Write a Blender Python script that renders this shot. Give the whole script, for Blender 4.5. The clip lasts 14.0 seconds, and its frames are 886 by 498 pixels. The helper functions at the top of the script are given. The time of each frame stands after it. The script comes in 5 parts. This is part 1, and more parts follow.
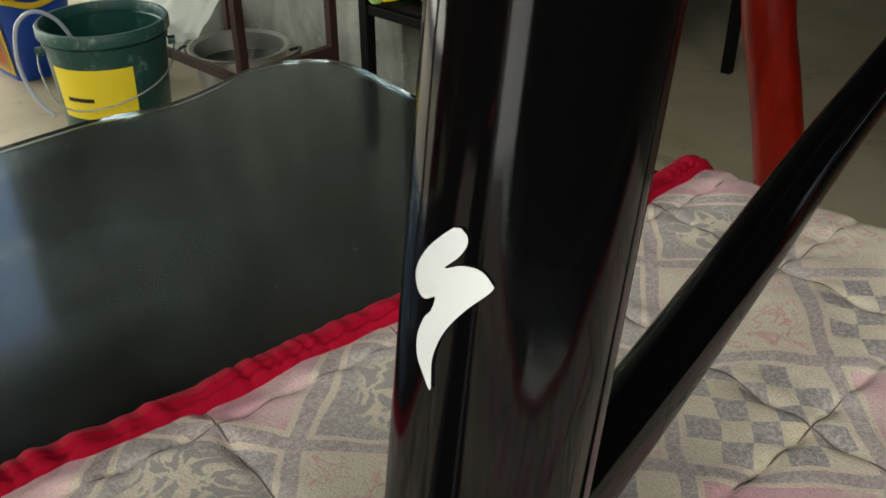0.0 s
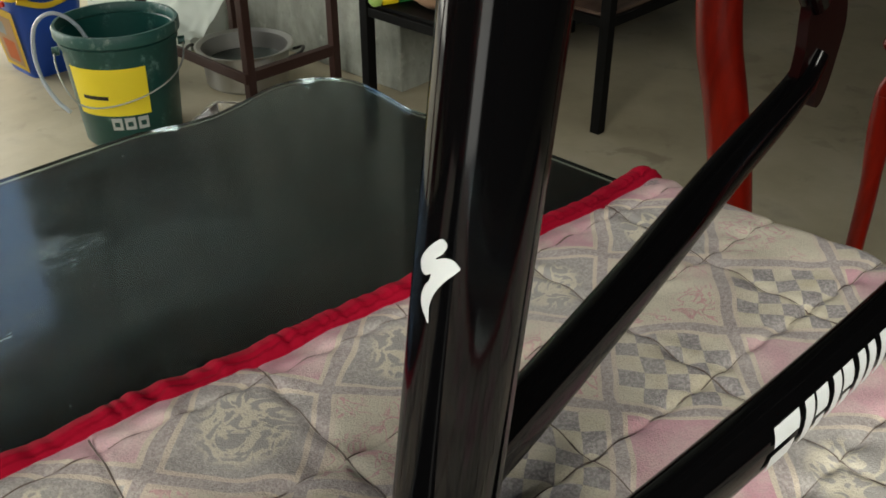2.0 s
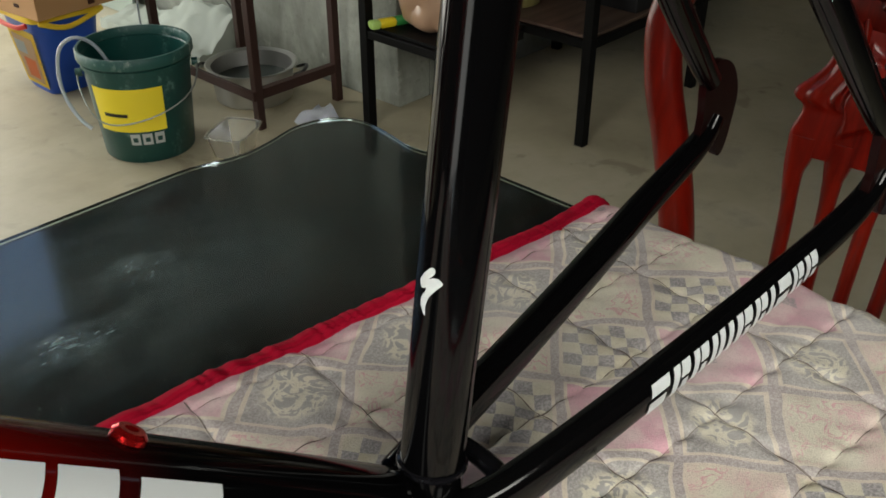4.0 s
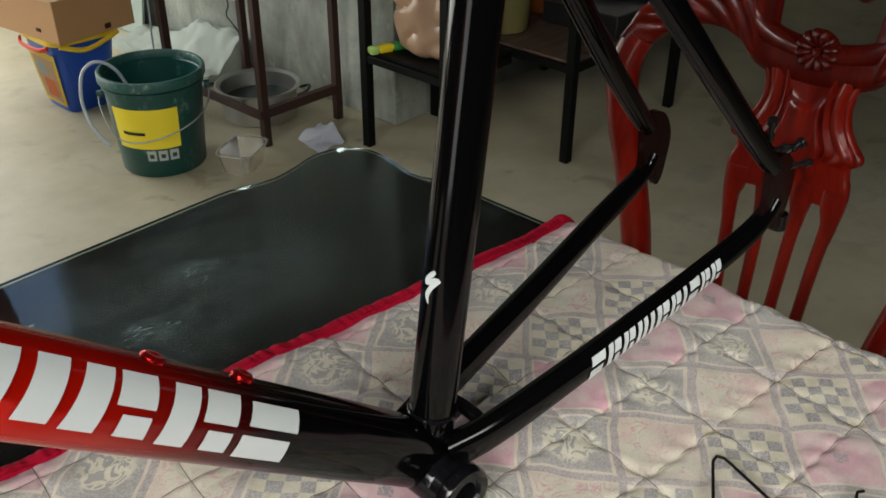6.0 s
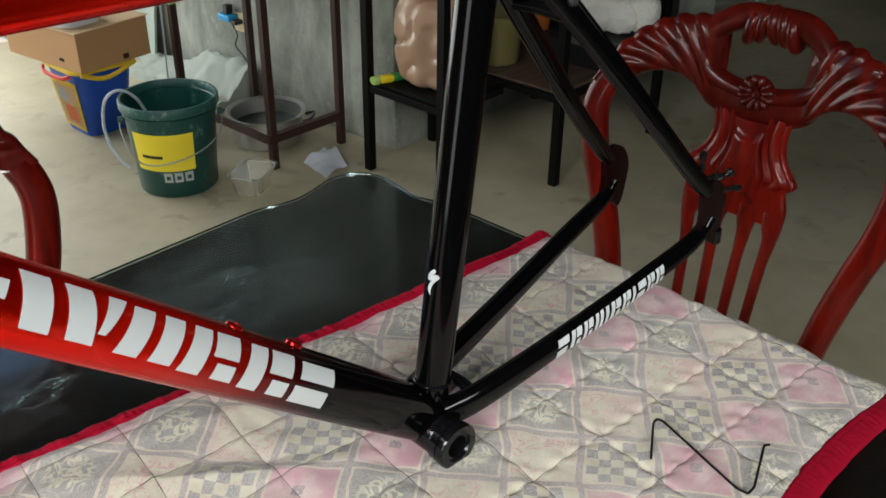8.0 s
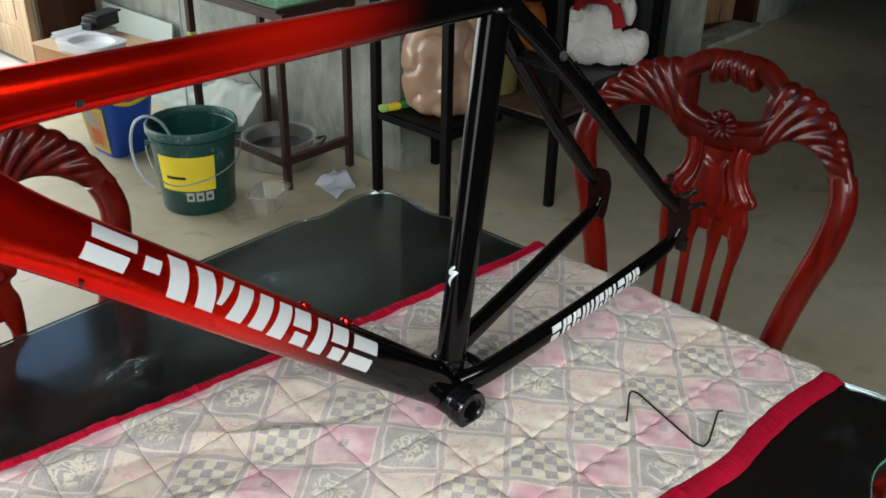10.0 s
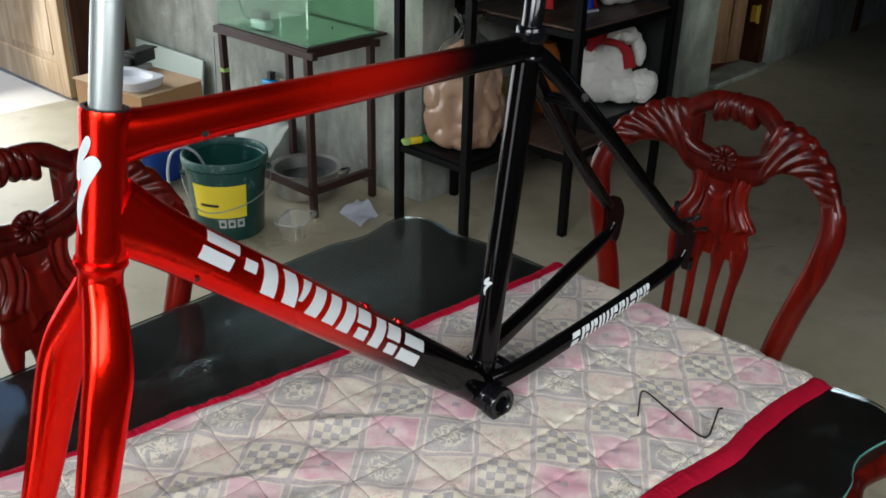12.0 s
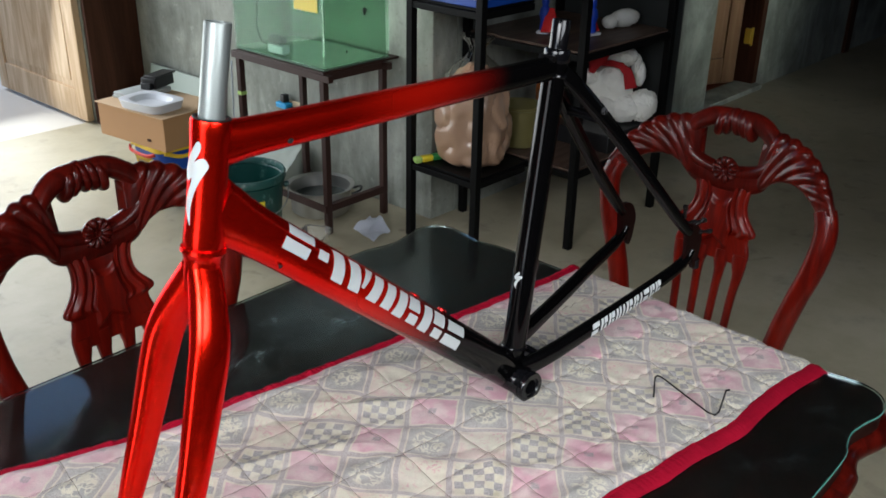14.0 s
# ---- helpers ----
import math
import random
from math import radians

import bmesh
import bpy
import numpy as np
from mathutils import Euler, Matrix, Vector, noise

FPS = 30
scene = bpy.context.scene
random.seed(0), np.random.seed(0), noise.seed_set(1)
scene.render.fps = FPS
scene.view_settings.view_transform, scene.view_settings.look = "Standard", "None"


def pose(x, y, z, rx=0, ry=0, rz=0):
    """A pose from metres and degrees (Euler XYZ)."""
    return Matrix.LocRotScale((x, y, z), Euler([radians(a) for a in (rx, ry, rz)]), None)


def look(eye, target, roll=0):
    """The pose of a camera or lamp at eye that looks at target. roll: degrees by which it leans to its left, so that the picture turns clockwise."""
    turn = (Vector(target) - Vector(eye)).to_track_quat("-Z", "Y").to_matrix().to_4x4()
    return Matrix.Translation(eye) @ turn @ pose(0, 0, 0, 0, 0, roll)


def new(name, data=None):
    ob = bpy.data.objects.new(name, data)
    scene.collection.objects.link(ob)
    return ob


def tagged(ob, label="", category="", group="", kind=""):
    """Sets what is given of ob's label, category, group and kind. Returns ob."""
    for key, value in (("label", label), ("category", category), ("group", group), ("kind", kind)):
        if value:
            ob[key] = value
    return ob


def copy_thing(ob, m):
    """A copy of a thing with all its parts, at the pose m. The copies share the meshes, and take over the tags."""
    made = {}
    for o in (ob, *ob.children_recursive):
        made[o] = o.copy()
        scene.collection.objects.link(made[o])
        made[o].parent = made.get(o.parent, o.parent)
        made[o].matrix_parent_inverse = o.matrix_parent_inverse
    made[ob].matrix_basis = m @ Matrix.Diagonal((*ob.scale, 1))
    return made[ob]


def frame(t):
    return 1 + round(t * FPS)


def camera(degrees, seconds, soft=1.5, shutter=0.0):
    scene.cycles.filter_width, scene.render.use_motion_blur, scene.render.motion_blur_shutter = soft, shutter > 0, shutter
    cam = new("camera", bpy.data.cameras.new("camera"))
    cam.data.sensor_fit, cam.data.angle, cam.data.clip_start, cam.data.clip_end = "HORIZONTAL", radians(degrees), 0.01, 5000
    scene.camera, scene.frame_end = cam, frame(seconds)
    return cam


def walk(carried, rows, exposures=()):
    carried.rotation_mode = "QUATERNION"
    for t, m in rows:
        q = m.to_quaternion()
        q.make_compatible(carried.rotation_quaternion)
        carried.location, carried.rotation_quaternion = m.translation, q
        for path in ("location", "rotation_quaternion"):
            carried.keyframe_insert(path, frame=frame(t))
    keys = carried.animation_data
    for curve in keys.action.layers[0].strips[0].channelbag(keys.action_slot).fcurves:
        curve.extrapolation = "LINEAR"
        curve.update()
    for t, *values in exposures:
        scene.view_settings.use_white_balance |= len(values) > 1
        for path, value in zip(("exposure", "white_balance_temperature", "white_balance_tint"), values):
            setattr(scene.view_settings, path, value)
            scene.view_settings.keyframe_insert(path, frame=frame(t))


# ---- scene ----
cam = camera(51.4, 14.0, soft=1.7)
PATH = [
    (0, (-0.119, -0.072, 1.033), (1.128, 1.098, -0.003), -0.2),
    (0.5, (-0.132, -0.087, 1.045), (1.111, 1.078, -0.004), -0.2),
    (1, (-0.149, -0.102, 1.059), (1.095, 1.06, 0.009), -0.2),
    (1.5, (-0.171, -0.124, 1.081), (1.073, 1.037, 0.03), -0.1),
    (2, (-0.198, -0.148, 1.103), (1.046, 1.009, 0.048), 0.1),
    (2.5, (-0.228, -0.177, 1.131), (1.017, 0.979, 0.076), 0.1),
    (3, (-0.254, -0.205, 1.16), (0.992, 0.949, 0.105), 0.1),
    (5.5, (-0.416, -0.348, 1.3), (0.848, 0.8, 0.258), 0.2),
    (6, (-0.45, -0.38, 1.329), (0.819, 0.767, 0.293), 0.4),
    (6.5, (-0.487, -0.411, 1.358), (0.788, 0.738, 0.331), 0.5),
    (7, (-0.518, -0.439, 1.379), (0.761, 0.712, 0.361), 0.5),
    (7.5, (-0.555, -0.472, 1.404), (0.731, 0.682, 0.398), 0.7),
    (8, (-0.593, -0.505, 1.424), (0.7, 0.65, 0.429), 0.8),
    (10.5, (-0.812, -0.65, 1.534), (0.511, 0.523, 0.6), 1.4),
    (11, (-0.85, -0.67, 1.548), (0.477, 0.516, 0.636), 1.6),
    (11.5, (-0.887, -0.692, 1.56), (0.444, 0.503, 0.666), 1.5),
    (12, (-0.92, -0.708, 1.571), (0.411, 0.494, 0.684), 1.5),
    (12.5, (-0.95, -0.72, 1.588), (0.384, 0.486, 0.712), 1.5),
    (13, (-0.979, -0.734, 1.603), (0.358, 0.476, 0.737), 1.3),
    (13.5, (-1.018, -0.749, 1.606), (0.325, 0.461, 0.751), 1.2),
    (14, (-1.073, -0.765, 1.602), (0.279, 0.445, 0.76), 1.2),
]
walk(cam, [(t, look(eye, target, roll)) for t, eye, target, roll in PATH],
     [(0.0, 0.06, 6750, 8), (3.0, 0.0, 6650, 8), (5.5, -0.20, 6450, 8), (8.0, -0.06, 6200, 8), (10.5, 0.06, 6000, 10), (12.0, -0.12, 5900, 11), (14.0, -0.14, 5850, 11)])

# ---- light ----
world = bpy.data.worlds.new("sky")
scene.world = world
world.use_nodes = True
wn = world.node_tree
sky = wn.nodes.new("ShaderNodeTexSky")
sky.sky_type, sky.sun_disc = "NISHITA", False
sky.sun_elevation, sky.sun_rotation = radians(70), radians(20)
wn.links.new(sky.outputs[0], wn.nodes["Background"].inputs[0])
wn.nodes["Background"].inputs[1].default_value = 0.15

sun = new("sun", bpy.data.lights.new("sun", "SUN"))
sun.data.energy, sun.data.angle, sun.data.color = 1.8, radians(12), (1.0, 0.96, 0.9)
sun.matrix_world = look((-1.6, 7.6, 12), (0, 4, 0))


def opening_light(name, eye, target, w, h, watts, color, spread):
    data = bpy.data.lights.new(name, "AREA")
    data.shape, data.size, data.size_y, data.energy, data.color = "RECTANGLE", w, h, watts, color
    data.spread = radians(spread)     # skylight falls inwards and down
    ob = new(name, data)
    ob.matrix_world = look(eye, target)
    return ob


opening_light("doorway_daylight", (-0.45, 4.12, 1.06), (-0.3, 1.6, 0.0), 3.5, 2.0, 76, (1.0, 0.975, 0.87), 140)
# added high fill aimed at the table, from an opening nobody sees
opening_light("window_daylight", (-2.72, -0.75, 2.45), (-0.5, 0.0, 0.75), 2.2, 0.95, 15, (1.0, 0.975, 0.90), 52)
opening_light("side_door_daylight", (-2.72, -0.425, 1.0), (0.0, -0.425, 0.8), 1.0, 1.9, 6, (1.0, 0.985, 0.93), 110)
# added fill from behind, unseen; brightens the quilt and the bike's near side
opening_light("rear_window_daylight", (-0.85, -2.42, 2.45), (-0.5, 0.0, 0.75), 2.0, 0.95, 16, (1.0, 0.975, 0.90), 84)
# added narrow fill, unseen, to brighten the wall round the inner doorway
opening_light("side_window_daylight", (4.5, -2.42, 1.7), (4.45, 1.78, 0.95), 1.0, 1.1, 3.8, (0.95, 1.0, 0.84), 26)

# ---- materials ----
MATS = {}


class Nodes:
    """Small wrapper to write shader arithmetic as expressions."""

    def __init__(self, name):
        self.m = bpy.data.materials.new(name)
        self.m.use_nodes = True
        self.t = self.m.node_tree
        self.bsdf = self.t.nodes["Principled BSDF"]
        co = self.t.nodes.new("ShaderNodeTexCoord")
        self.obj, self.gen = co.outputs["Object"], co.outputs["Generated"]

    def put(self, socket, value):
        if isinstance(value, bpy.types.NodeSocket):
            self.t.links.new(value, socket)
        else:
            socket.default_value = value

    def f(self, op, a, b=0.0, c=0.0, clamp=False):
        n = self.t.nodes.new("ShaderNodeMath")
        n.operation, n.use_clamp = op, clamp
        for s, v in zip(n.inputs, (a, b, c)):
            self.put(s, v)
        return n.outputs[0]

    def add(self, a, b): return self.f("ADD", a, b)
    def sub(self, a, b): return self.f("SUBTRACT", a, b)
    def mul(self, a, b): return self.f("MULTIPLY", a, b)
    def lt(self, a, b): return self.f("LESS_THAN", a, b)
    def gt(self, a, b): return self.f("GREATER_THAN", a, b)

    def xyz(self, v):
        n = self.t.nodes.new("ShaderNodeSeparateXYZ")
        self.put(n.inputs[0], v)
        return n.outputs

    def vec(self, x, y, z=0.0):
        n = self.t.nodes.new("ShaderNodeCombineXYZ")
        for s, v in zip(n.inputs, (x, y, z)):
            self.put(s, v)
        return n.outputs[0]

    def scaled(self, v, s):
        n = self.t.nodes.new("ShaderNodeMapping")
        self.put(n.inputs[0], v)
        n.inputs["Scale"].default_value = s
        return n.outputs[0]

    def noise(self, scale, detail=4.0, rough=0.55, v=None, dist=0.0):
        n = self.t.nodes.new("ShaderNodeTexNoise")
        self.put(n.inputs["Vector"], v or self.obj)
        n.inputs["Scale"].default_value, n.inputs["Detail"].default_value = scale, detail
        n.inputs["Roughness"].default_value, n.inputs["Distortion"].default_value = rough, dist
        return n.outputs[0]

    def voronoi(self, scale, v=None, feature="F1"):
        n = self.t.nodes.new("ShaderNodeTexVoronoi")
        n.feature = feature
        self.put(n.inputs["Vector"], v or self.obj)
        n.inputs["Scale"].default_value = scale
        return n.outputs[0]

    def step(self, a, lo, hi):
        n = self.t.nodes.new("ShaderNodeMapRange")
        n.interpolation_type = "SMOOTHSTEP"
        self.put(n.inputs[0], a)
        n.inputs[1].default_value, n.inputs[2].default_value = lo, hi
        return n.outputs[0]

    def mix(self, k, a, b):
        n = self.t.nodes.new("ShaderNodeMix")
        n.data_type = "RGBA"
        self.put(n.inputs[0], k)
        for s, v in ((n.inputs[6], a), (n.inputs[7], b)):
            self.put(s, (*v, 1.0) if isinstance(v, tuple) and len(v) == 3 else v)
        return n.outputs[2]

    def ramp(self, k, stops):
        n = self.t.nodes.new("ShaderNodeValToRGB")
        self.put(n.inputs[0], k)
        e = n.color_ramp.elements
        while len(e) < len(stops):
            e.new(0.5)
        for el, (p, col) in zip(e, stops):
            el.position, el.color = p, (*col, 1.0)
        return n.outputs[0]

    def bump(self, h, strength=0.3, dist=0.01):
        n = self.t.nodes.new("ShaderNodeBump")
        n.inputs["Strength"].default_value, n.inputs["Distance"].default_value = strength, dist
        self.put(n.inputs["Height"], h)
        self.put(self.bsdf.inputs["Normal"], n.outputs[0])

    def done(self, color=None, rough=0.5, metal=0.0, coat=0.0, spec=None, trans=None, ior=None, coat_rough=None):
        b = self.bsdf.inputs
        if color is not None:
            self.put(b["Base Color"], (*color, 1.0) if isinstance(color, tuple) and len(color) == 3 else color)
        self.put(b["Roughness"], rough)
        self.put(b["Metallic"], metal)
        self.put(b["Coat Weight"], coat)
        if coat_rough is not None:
            self.put(b["Coat Roughness"], coat_rough)
        if spec is not None:
            self.put(b["Specular IOR Level"], spec)
        if trans is not None:
            self.put(b["Transmission Weight"], trans)
        if ior is not None:
            self.put(b["IOR"], ior)
        MATS[self.m.name] = self.m
        return self.m


def plain(name, color, rough=0.5, metal=0.0, vary=0.12, scale=30.0, bump=0.1, coat=0.0, spec=None):
    n = Nodes(name)
    k = n.noise(scale)
    k2 = n.noise(scale / 7.0, 3.0)
    dark = tuple(c * (1 - vary) for c in color)
    light = tuple(min(1.0, c * (1 + vary)) for c in color)
    col = n.mix(k2, dark, light)
    if bump:
        n.bump(k, bump, 0.002)
    return n.done(col, n.add(n.mul(k, 0.12), rough - 0.06), metal, coat, spec)


def make_concrete(name, dark, mid, light, rough, scale):
    n = Nodes(name)
    big, fine = n.noise(scale, 6.0, 0.62, None, 0.6), n.noise(scale * 40, 5.0)
    trowel = n.noise(scale * 3.0, 5.0, 0.65, n.scaled(n.obj, (1.0, 1.0, 0.40)), 0.5)
    col = n.ramp(n.add(n.mul(big, 0.5), n.mul(trowel, 0.5)), [(0.34, dark), (0.48, mid), (0.62, light)])
    run = n.step(n.noise(5.0, 3.0, 0.6, n.scaled(n.obj, (1.0, 1.0, 0.12))), 0.55, 0.72)
    col = n.mix(n.mul(run, 0.55), col, dark)
    col = n.mix(n.mul(n.step(n.noise(scale * 9, 4.0, 0.7), 0.60, 0.72), 0.5), col, light)
    col = n.mix(n.mul(n.step(fine, 0.58, 0.75), 0.4), col, dark)
    n.bump(n.add(n.mul(fine, 0.5), n.mul(trowel, 1.6)), 0.3, 0.012)
    return n.done(col, n.add(rough - 0.1, n.mul(fine, 0.2)))


make_concrete("wall_concrete", (0.11, 0.114, 0.095), (0.25, 0.265, 0.228), (0.44, 0.455, 0.40), 0.85, 1.6)


def make_floor():
    n = Nodes("floor_cement")
    big, mid, fine = n.noise(0.7, 6.0, 0.6), n.noise(4.0, 6.0, 0.62), n.noise(60.0, 4.0)
    col = n.ramp(n.add(n.mul(big, 0.6), n.mul(mid, 0.4)), [(0.3, (0.26, 0.225, 0.145)), (0.5, (0.41, 0.37, 0.260)), (0.7, (0.56, 0.515, 0.40))])
    spots = n.step(n.voronoi(5.5), 0.0, 0.13)
    spots2 = n.step(n.noise(3.1, 2.0), 0.52, 0.66)
    col = n.mix(n.mul(n.sub(1.0, spots), n.mul(spots2, 0.8)), col, (0.17, 0.14, 0.10))
    col = n.mix(n.mul(n.step(mid, 0.54, 0.72), 0.5), col, (0.24, 0.21, 0.155))
    blots = n.mul(n.step(n.noise(6.5, 5.0, 0.6, None, 0.8), 0.56, 0.68), n.step(n.noise(1.3, 3.0), 0.42, 0.60))
    col = n.mix(n.mul(blots, 0.55), col, (0.20, 0.165, 0.11))
    n.bump(n.add(fine, n.mul(mid, 2.0)), 0.12, 0.004)
    n.done(col, n.add(0.34, n.mul(mid, 0.3)), spec=0.4)


make_floor()


def make_wood(name, dark, light, rough, coat, scale, axis=(1.0, 1.0, 0.12)):
    n = Nodes(name)
    v = n.scaled(n.obj, tuple(scale * a for a in axis))
    g = n.noise(1.0, 8.0, 0.65, v, 1.2)
    fine = n.noise(6.0, 4.0, 0.6, v)
    patch = n.noise(3.0, 3.0)
    col = n.mix(n.step(g, 0.3, 0.72), dark, light)
    col = n.mix(n.mul(patch, 0.45), col, dark)
    n.bump(n.add(g, n.mul(fine, 0.4)), 0.08, 0.002)
    return n.done(col, n.add(rough - 0.05, n.mul(fine, 0.12)), 0.0, coat, spec=0.12, coat_rough=0.05)


make_wood("carved_mahogany", (0.025, 0.0020, 0.0012), (0.118, 0.0064, 0.0030), 0.30, 0.24, 22.0)
make_wood("cherry_varnish", (0.052, 0.0018, 0.0008), (0.195, 0.0070, 0.0018), 0.34, 0.28, 18.0)
make_wood("table_top_wood", (0.014, 0.0042, 0.0030), (0.042, 0.0120, 0.0085), 0.5, 0.0, 9.0, (0.1, 1.0, 1.0))
make_wood("pale_door_wood", (0.50, 0.33, 0.18), (0.84, 0.67, 0.46), 0.55, 0.0, 11.0)
make_wood("dark_jamb_wood", (0.035, 0.014, 0.008), (0.10, 0.040, 0.022), 0.5, 0.0, 8.0)
make_wood("brown_door_wood", (0.16, 0.085, 0.045), (0.30, 0.17, 0.09), 0.5, 0.0, 7.0)
make_wood("shelf_board_wood", (0.055, 0.035, 0.026), (0.17, 0.115, 0.085), 0.45, 0.1, 10.0, (0.12, 1.0, 1.0))
plain("yellow_metal", (0.75, 0.5, 0.06), 0.4, 0.3)
plain("stand_steel", (0.038, 0.018, 0.014), 0.5, 0.0, 0.35, 25, 0.15, 0.0, 0.25)
plain("black_steel", (0.004, 0.004, 0.004), 0.5, 0.0, 0.3, 30, 0.1, 0.0, 0.10)
plain("alloy", (0.33, 0.36, 0.345), 0.44, 0.7, 0.1, 40, 0.08)
plain("pan_aluminium", (0.46, 0.46, 0.44), 0.34, 0.95, 0.3, 9, 0.15)
plain("white_paint", (0.53, 0.56, 0.56), 0.3, 0.0, 0.02, 80, 0.0)
plain("black_gloss", (0.004, 0.004, 0.005), 0.2, 0.0, 0.1, 30, 0.0, 0.6, 0.1)
plain("black_rubber", (0.008, 0.008, 0.008), 0.55, 0.0, 0.2, 60, 0.1)
plain("steel_bolt", (0.32, 0.32, 0.33), 0.28, 1.0, 0.1, 200, 0.0)
plain("black_bolt", (0.02, 0.018, 0.018), 0.3, 0.7, 0.1, 200, 0.0)
plain("red_anodised", (0.55, 0.012, 0.012), 0.2, 0.85, 0.1, 120, 0.0)
plain("dropout_paint", (0.007, 0.001, 0.001), 0.3, 0.0, 0.3, 60, 0.05, 0.3, 0.1)
plain("red_binding", (0.28, 0.003, 0.018), 0.85, 0.0, 0.30, 120, 0.5, 0.0, 0.08)
plain("seam_thread", (0.15, 0.12, 0.105), 0.9, 0.0, 0.4, 120, 0.0, 0.0, 0.1)
plain("cardboard", (0.47, 0.26, 0.115), 0.8, 0.0, 0.1, 20, 0.1)
plain("cardboard_top", (0.58, 0.40, 0.235), 0.8, 0.0, 0.08, 20, 0.1)
plain("blue_plastic", (0.012, 0.07, 0.40), 0.4, 0.0, 0.12, 20, 0.05)
plain("yellow_plastic", (0.80, 0.56, 0.03), 0.4, 0.0, 0.08, 20, 0.05)
plain("orange_print", (0.65, 0.16, 0.03), 0.5, 0.0, 0.3, 40, 0.0)
plain("red_plastic", (0.60, 0.03, 0.02), 0.4, 0.0, 0.1, 30, 0.0)


def scuffed(name, color, pale, rough, amount):
    """Old plastic with pale rubbed patches and drips."""
    n = Nodes(name)
    big, fine = n.noise(14.0, 6.0, 0.7, n.scaled(n.obj, (1.0, 1.0, 0.5))), n.noise(60.0, 5.0, 0.7)
    k = n.mul(n.step(big, 0.52, 0.70), n.step(fine, 0.40, 0.66))
    col = n.mix(n.mul(k, amount), n.mix(fine, tuple(c * 0.8 for c in color), tuple(c * 1.2 for c in color)), pale)
    n.bump(fine, 0.1, 0.001)
    return n.done(col, n.add(rough, n.mul(k, 0.2)))


scuffed("bucket_green", (0.006, 0.056, 0.048), (0.17, 0.28, 0.26), 0.36, 0.85)
scuffed("bucket_rim", (0.016, 0.080, 0.070), (0.46, 0.52, 0.48), 0.45, 0.95)
plain("label_yellow", (0.85, 0.68, 0.03), 0.45, 0.0, 0.12, 26, 0.05)
plain("print_grey", (0.42, 0.45, 0.44), 0.5, 0.0, 0.2, 60, 0.0)
plain("hose_grey", (0.46, 0.52, 0.58), 0.35, 0.0, 0.1, 60, 0.0)
plain("pale_sheet", (0.36, 0.43, 0.38), 0.35, 0.0, 0.1, 8, 0.05)
plain("white_foam", (0.38, 0.42, 0.37), 0.7, 0.0, 0.1, 14, 0.2)
plain("paper_white", (0.80, 0.83, 0.90), 0.7, 0.0, 0.04, 40, 0.05)
plain("outlet_cream", (0.72, 0.60, 0.38), 0.5, 0.0, 0.05, 40, 0.0)
plain("plug_blue", (0.02, 0.35, 0.70), 0.4, 0.0, 0.1, 40, 0.0)
plain("cable_dark", (0.03, 0.03, 0.03), 0.5, 0.0, 0.1, 40, 0.0)
plain("panel_dark", (0.018, 0.020, 0.019), 0.55, 0.0, 0.25, 9, 0.1)
plain("amber_glaze", (0.34, 0.10, 0.02), 0.14, 0.0, 0.25, 30, 0.05)
plain("fleece_white", (0.82, 0.81, 0.75), 0.95, 0.0, 0.12, 130, 0.9)
plain("scarf_red", (0.34, 0.008, 0.012), 0.9, 0.0, 0.2, 120, 0.5)
plain("bundle_brown", (0.45, 0.285, 0.185), 0.35, 0.0, 0.3, 9, 0.3, 0.6)
plain("edge_green", (0.10, 0.30, 0.25), 0.25, 0.0, 0.1, 60, 0.0)
plain("tub_olive", (0.15, 0.13, 0.045), 0.4, 0.0, 0.15, 20, 0.05)
plain("tray_white", (0.72, 0.74, 0.78), 0.35, 0.0, 0.04, 30, 0.0)
plain("black_plastic", (0.012, 0.012, 0.013), 0.4, 0.0, 0.2, 30, 0.1)
plain("packet_green", (0.03, 0.22, 0.05), 0.35, 0.0, 0.2, 60, 0.0)
plain("packet_yellow", (0.80, 0.62, 0.02), 0.35, 0.0, 0.1, 60, 0.0)
plain("packet_lime", (0.40, 0.60, 0.16), 0.35, 0.0, 0.1, 60, 0.0)
plain("figure_red", (0.60, 0.02, 0.02), 0.4, 0.0, 0.1, 60, 0.0)
plain("figure_blue", (0.01, 0.05, 0.45), 0.4, 0.0, 0.1, 60, 0.0)
plain("pump_dark", (0.02, 0.03, 0.025), 0.5, 0.0, 0.2, 60, 0.0)
plain("tank_back", (0.12, 0.21, 0.14), 0.6, 0.0, 0.35, 16, 0.1)
plain("red_tile", (0.28, 0.06, 0.025), 0.4, 0.0, 0.2, 8, 0.1)
plain("ceiling_board", (0.030, 0.022, 0.016), 0.7, 0.0, 0.3, 6, 0.2)
# dark colour for added closing walls, so that reflections and the far side stay black
make_wood("closing_wall_dark", (0.020, 0.011, 0.007), (0.055, 0.030, 0.018), 0.6, 0.0, 6.0)
plain("yard_ground", (0.60, 0.58, 0.52), 0.8, 0.0, 0.15, 4, 0.2)


def make_glass(name, tint, rough=0.0, trans=1.0):
    n = Nodes(name)
    return n.done(tint, rough, trans=trans, ior=1.45)




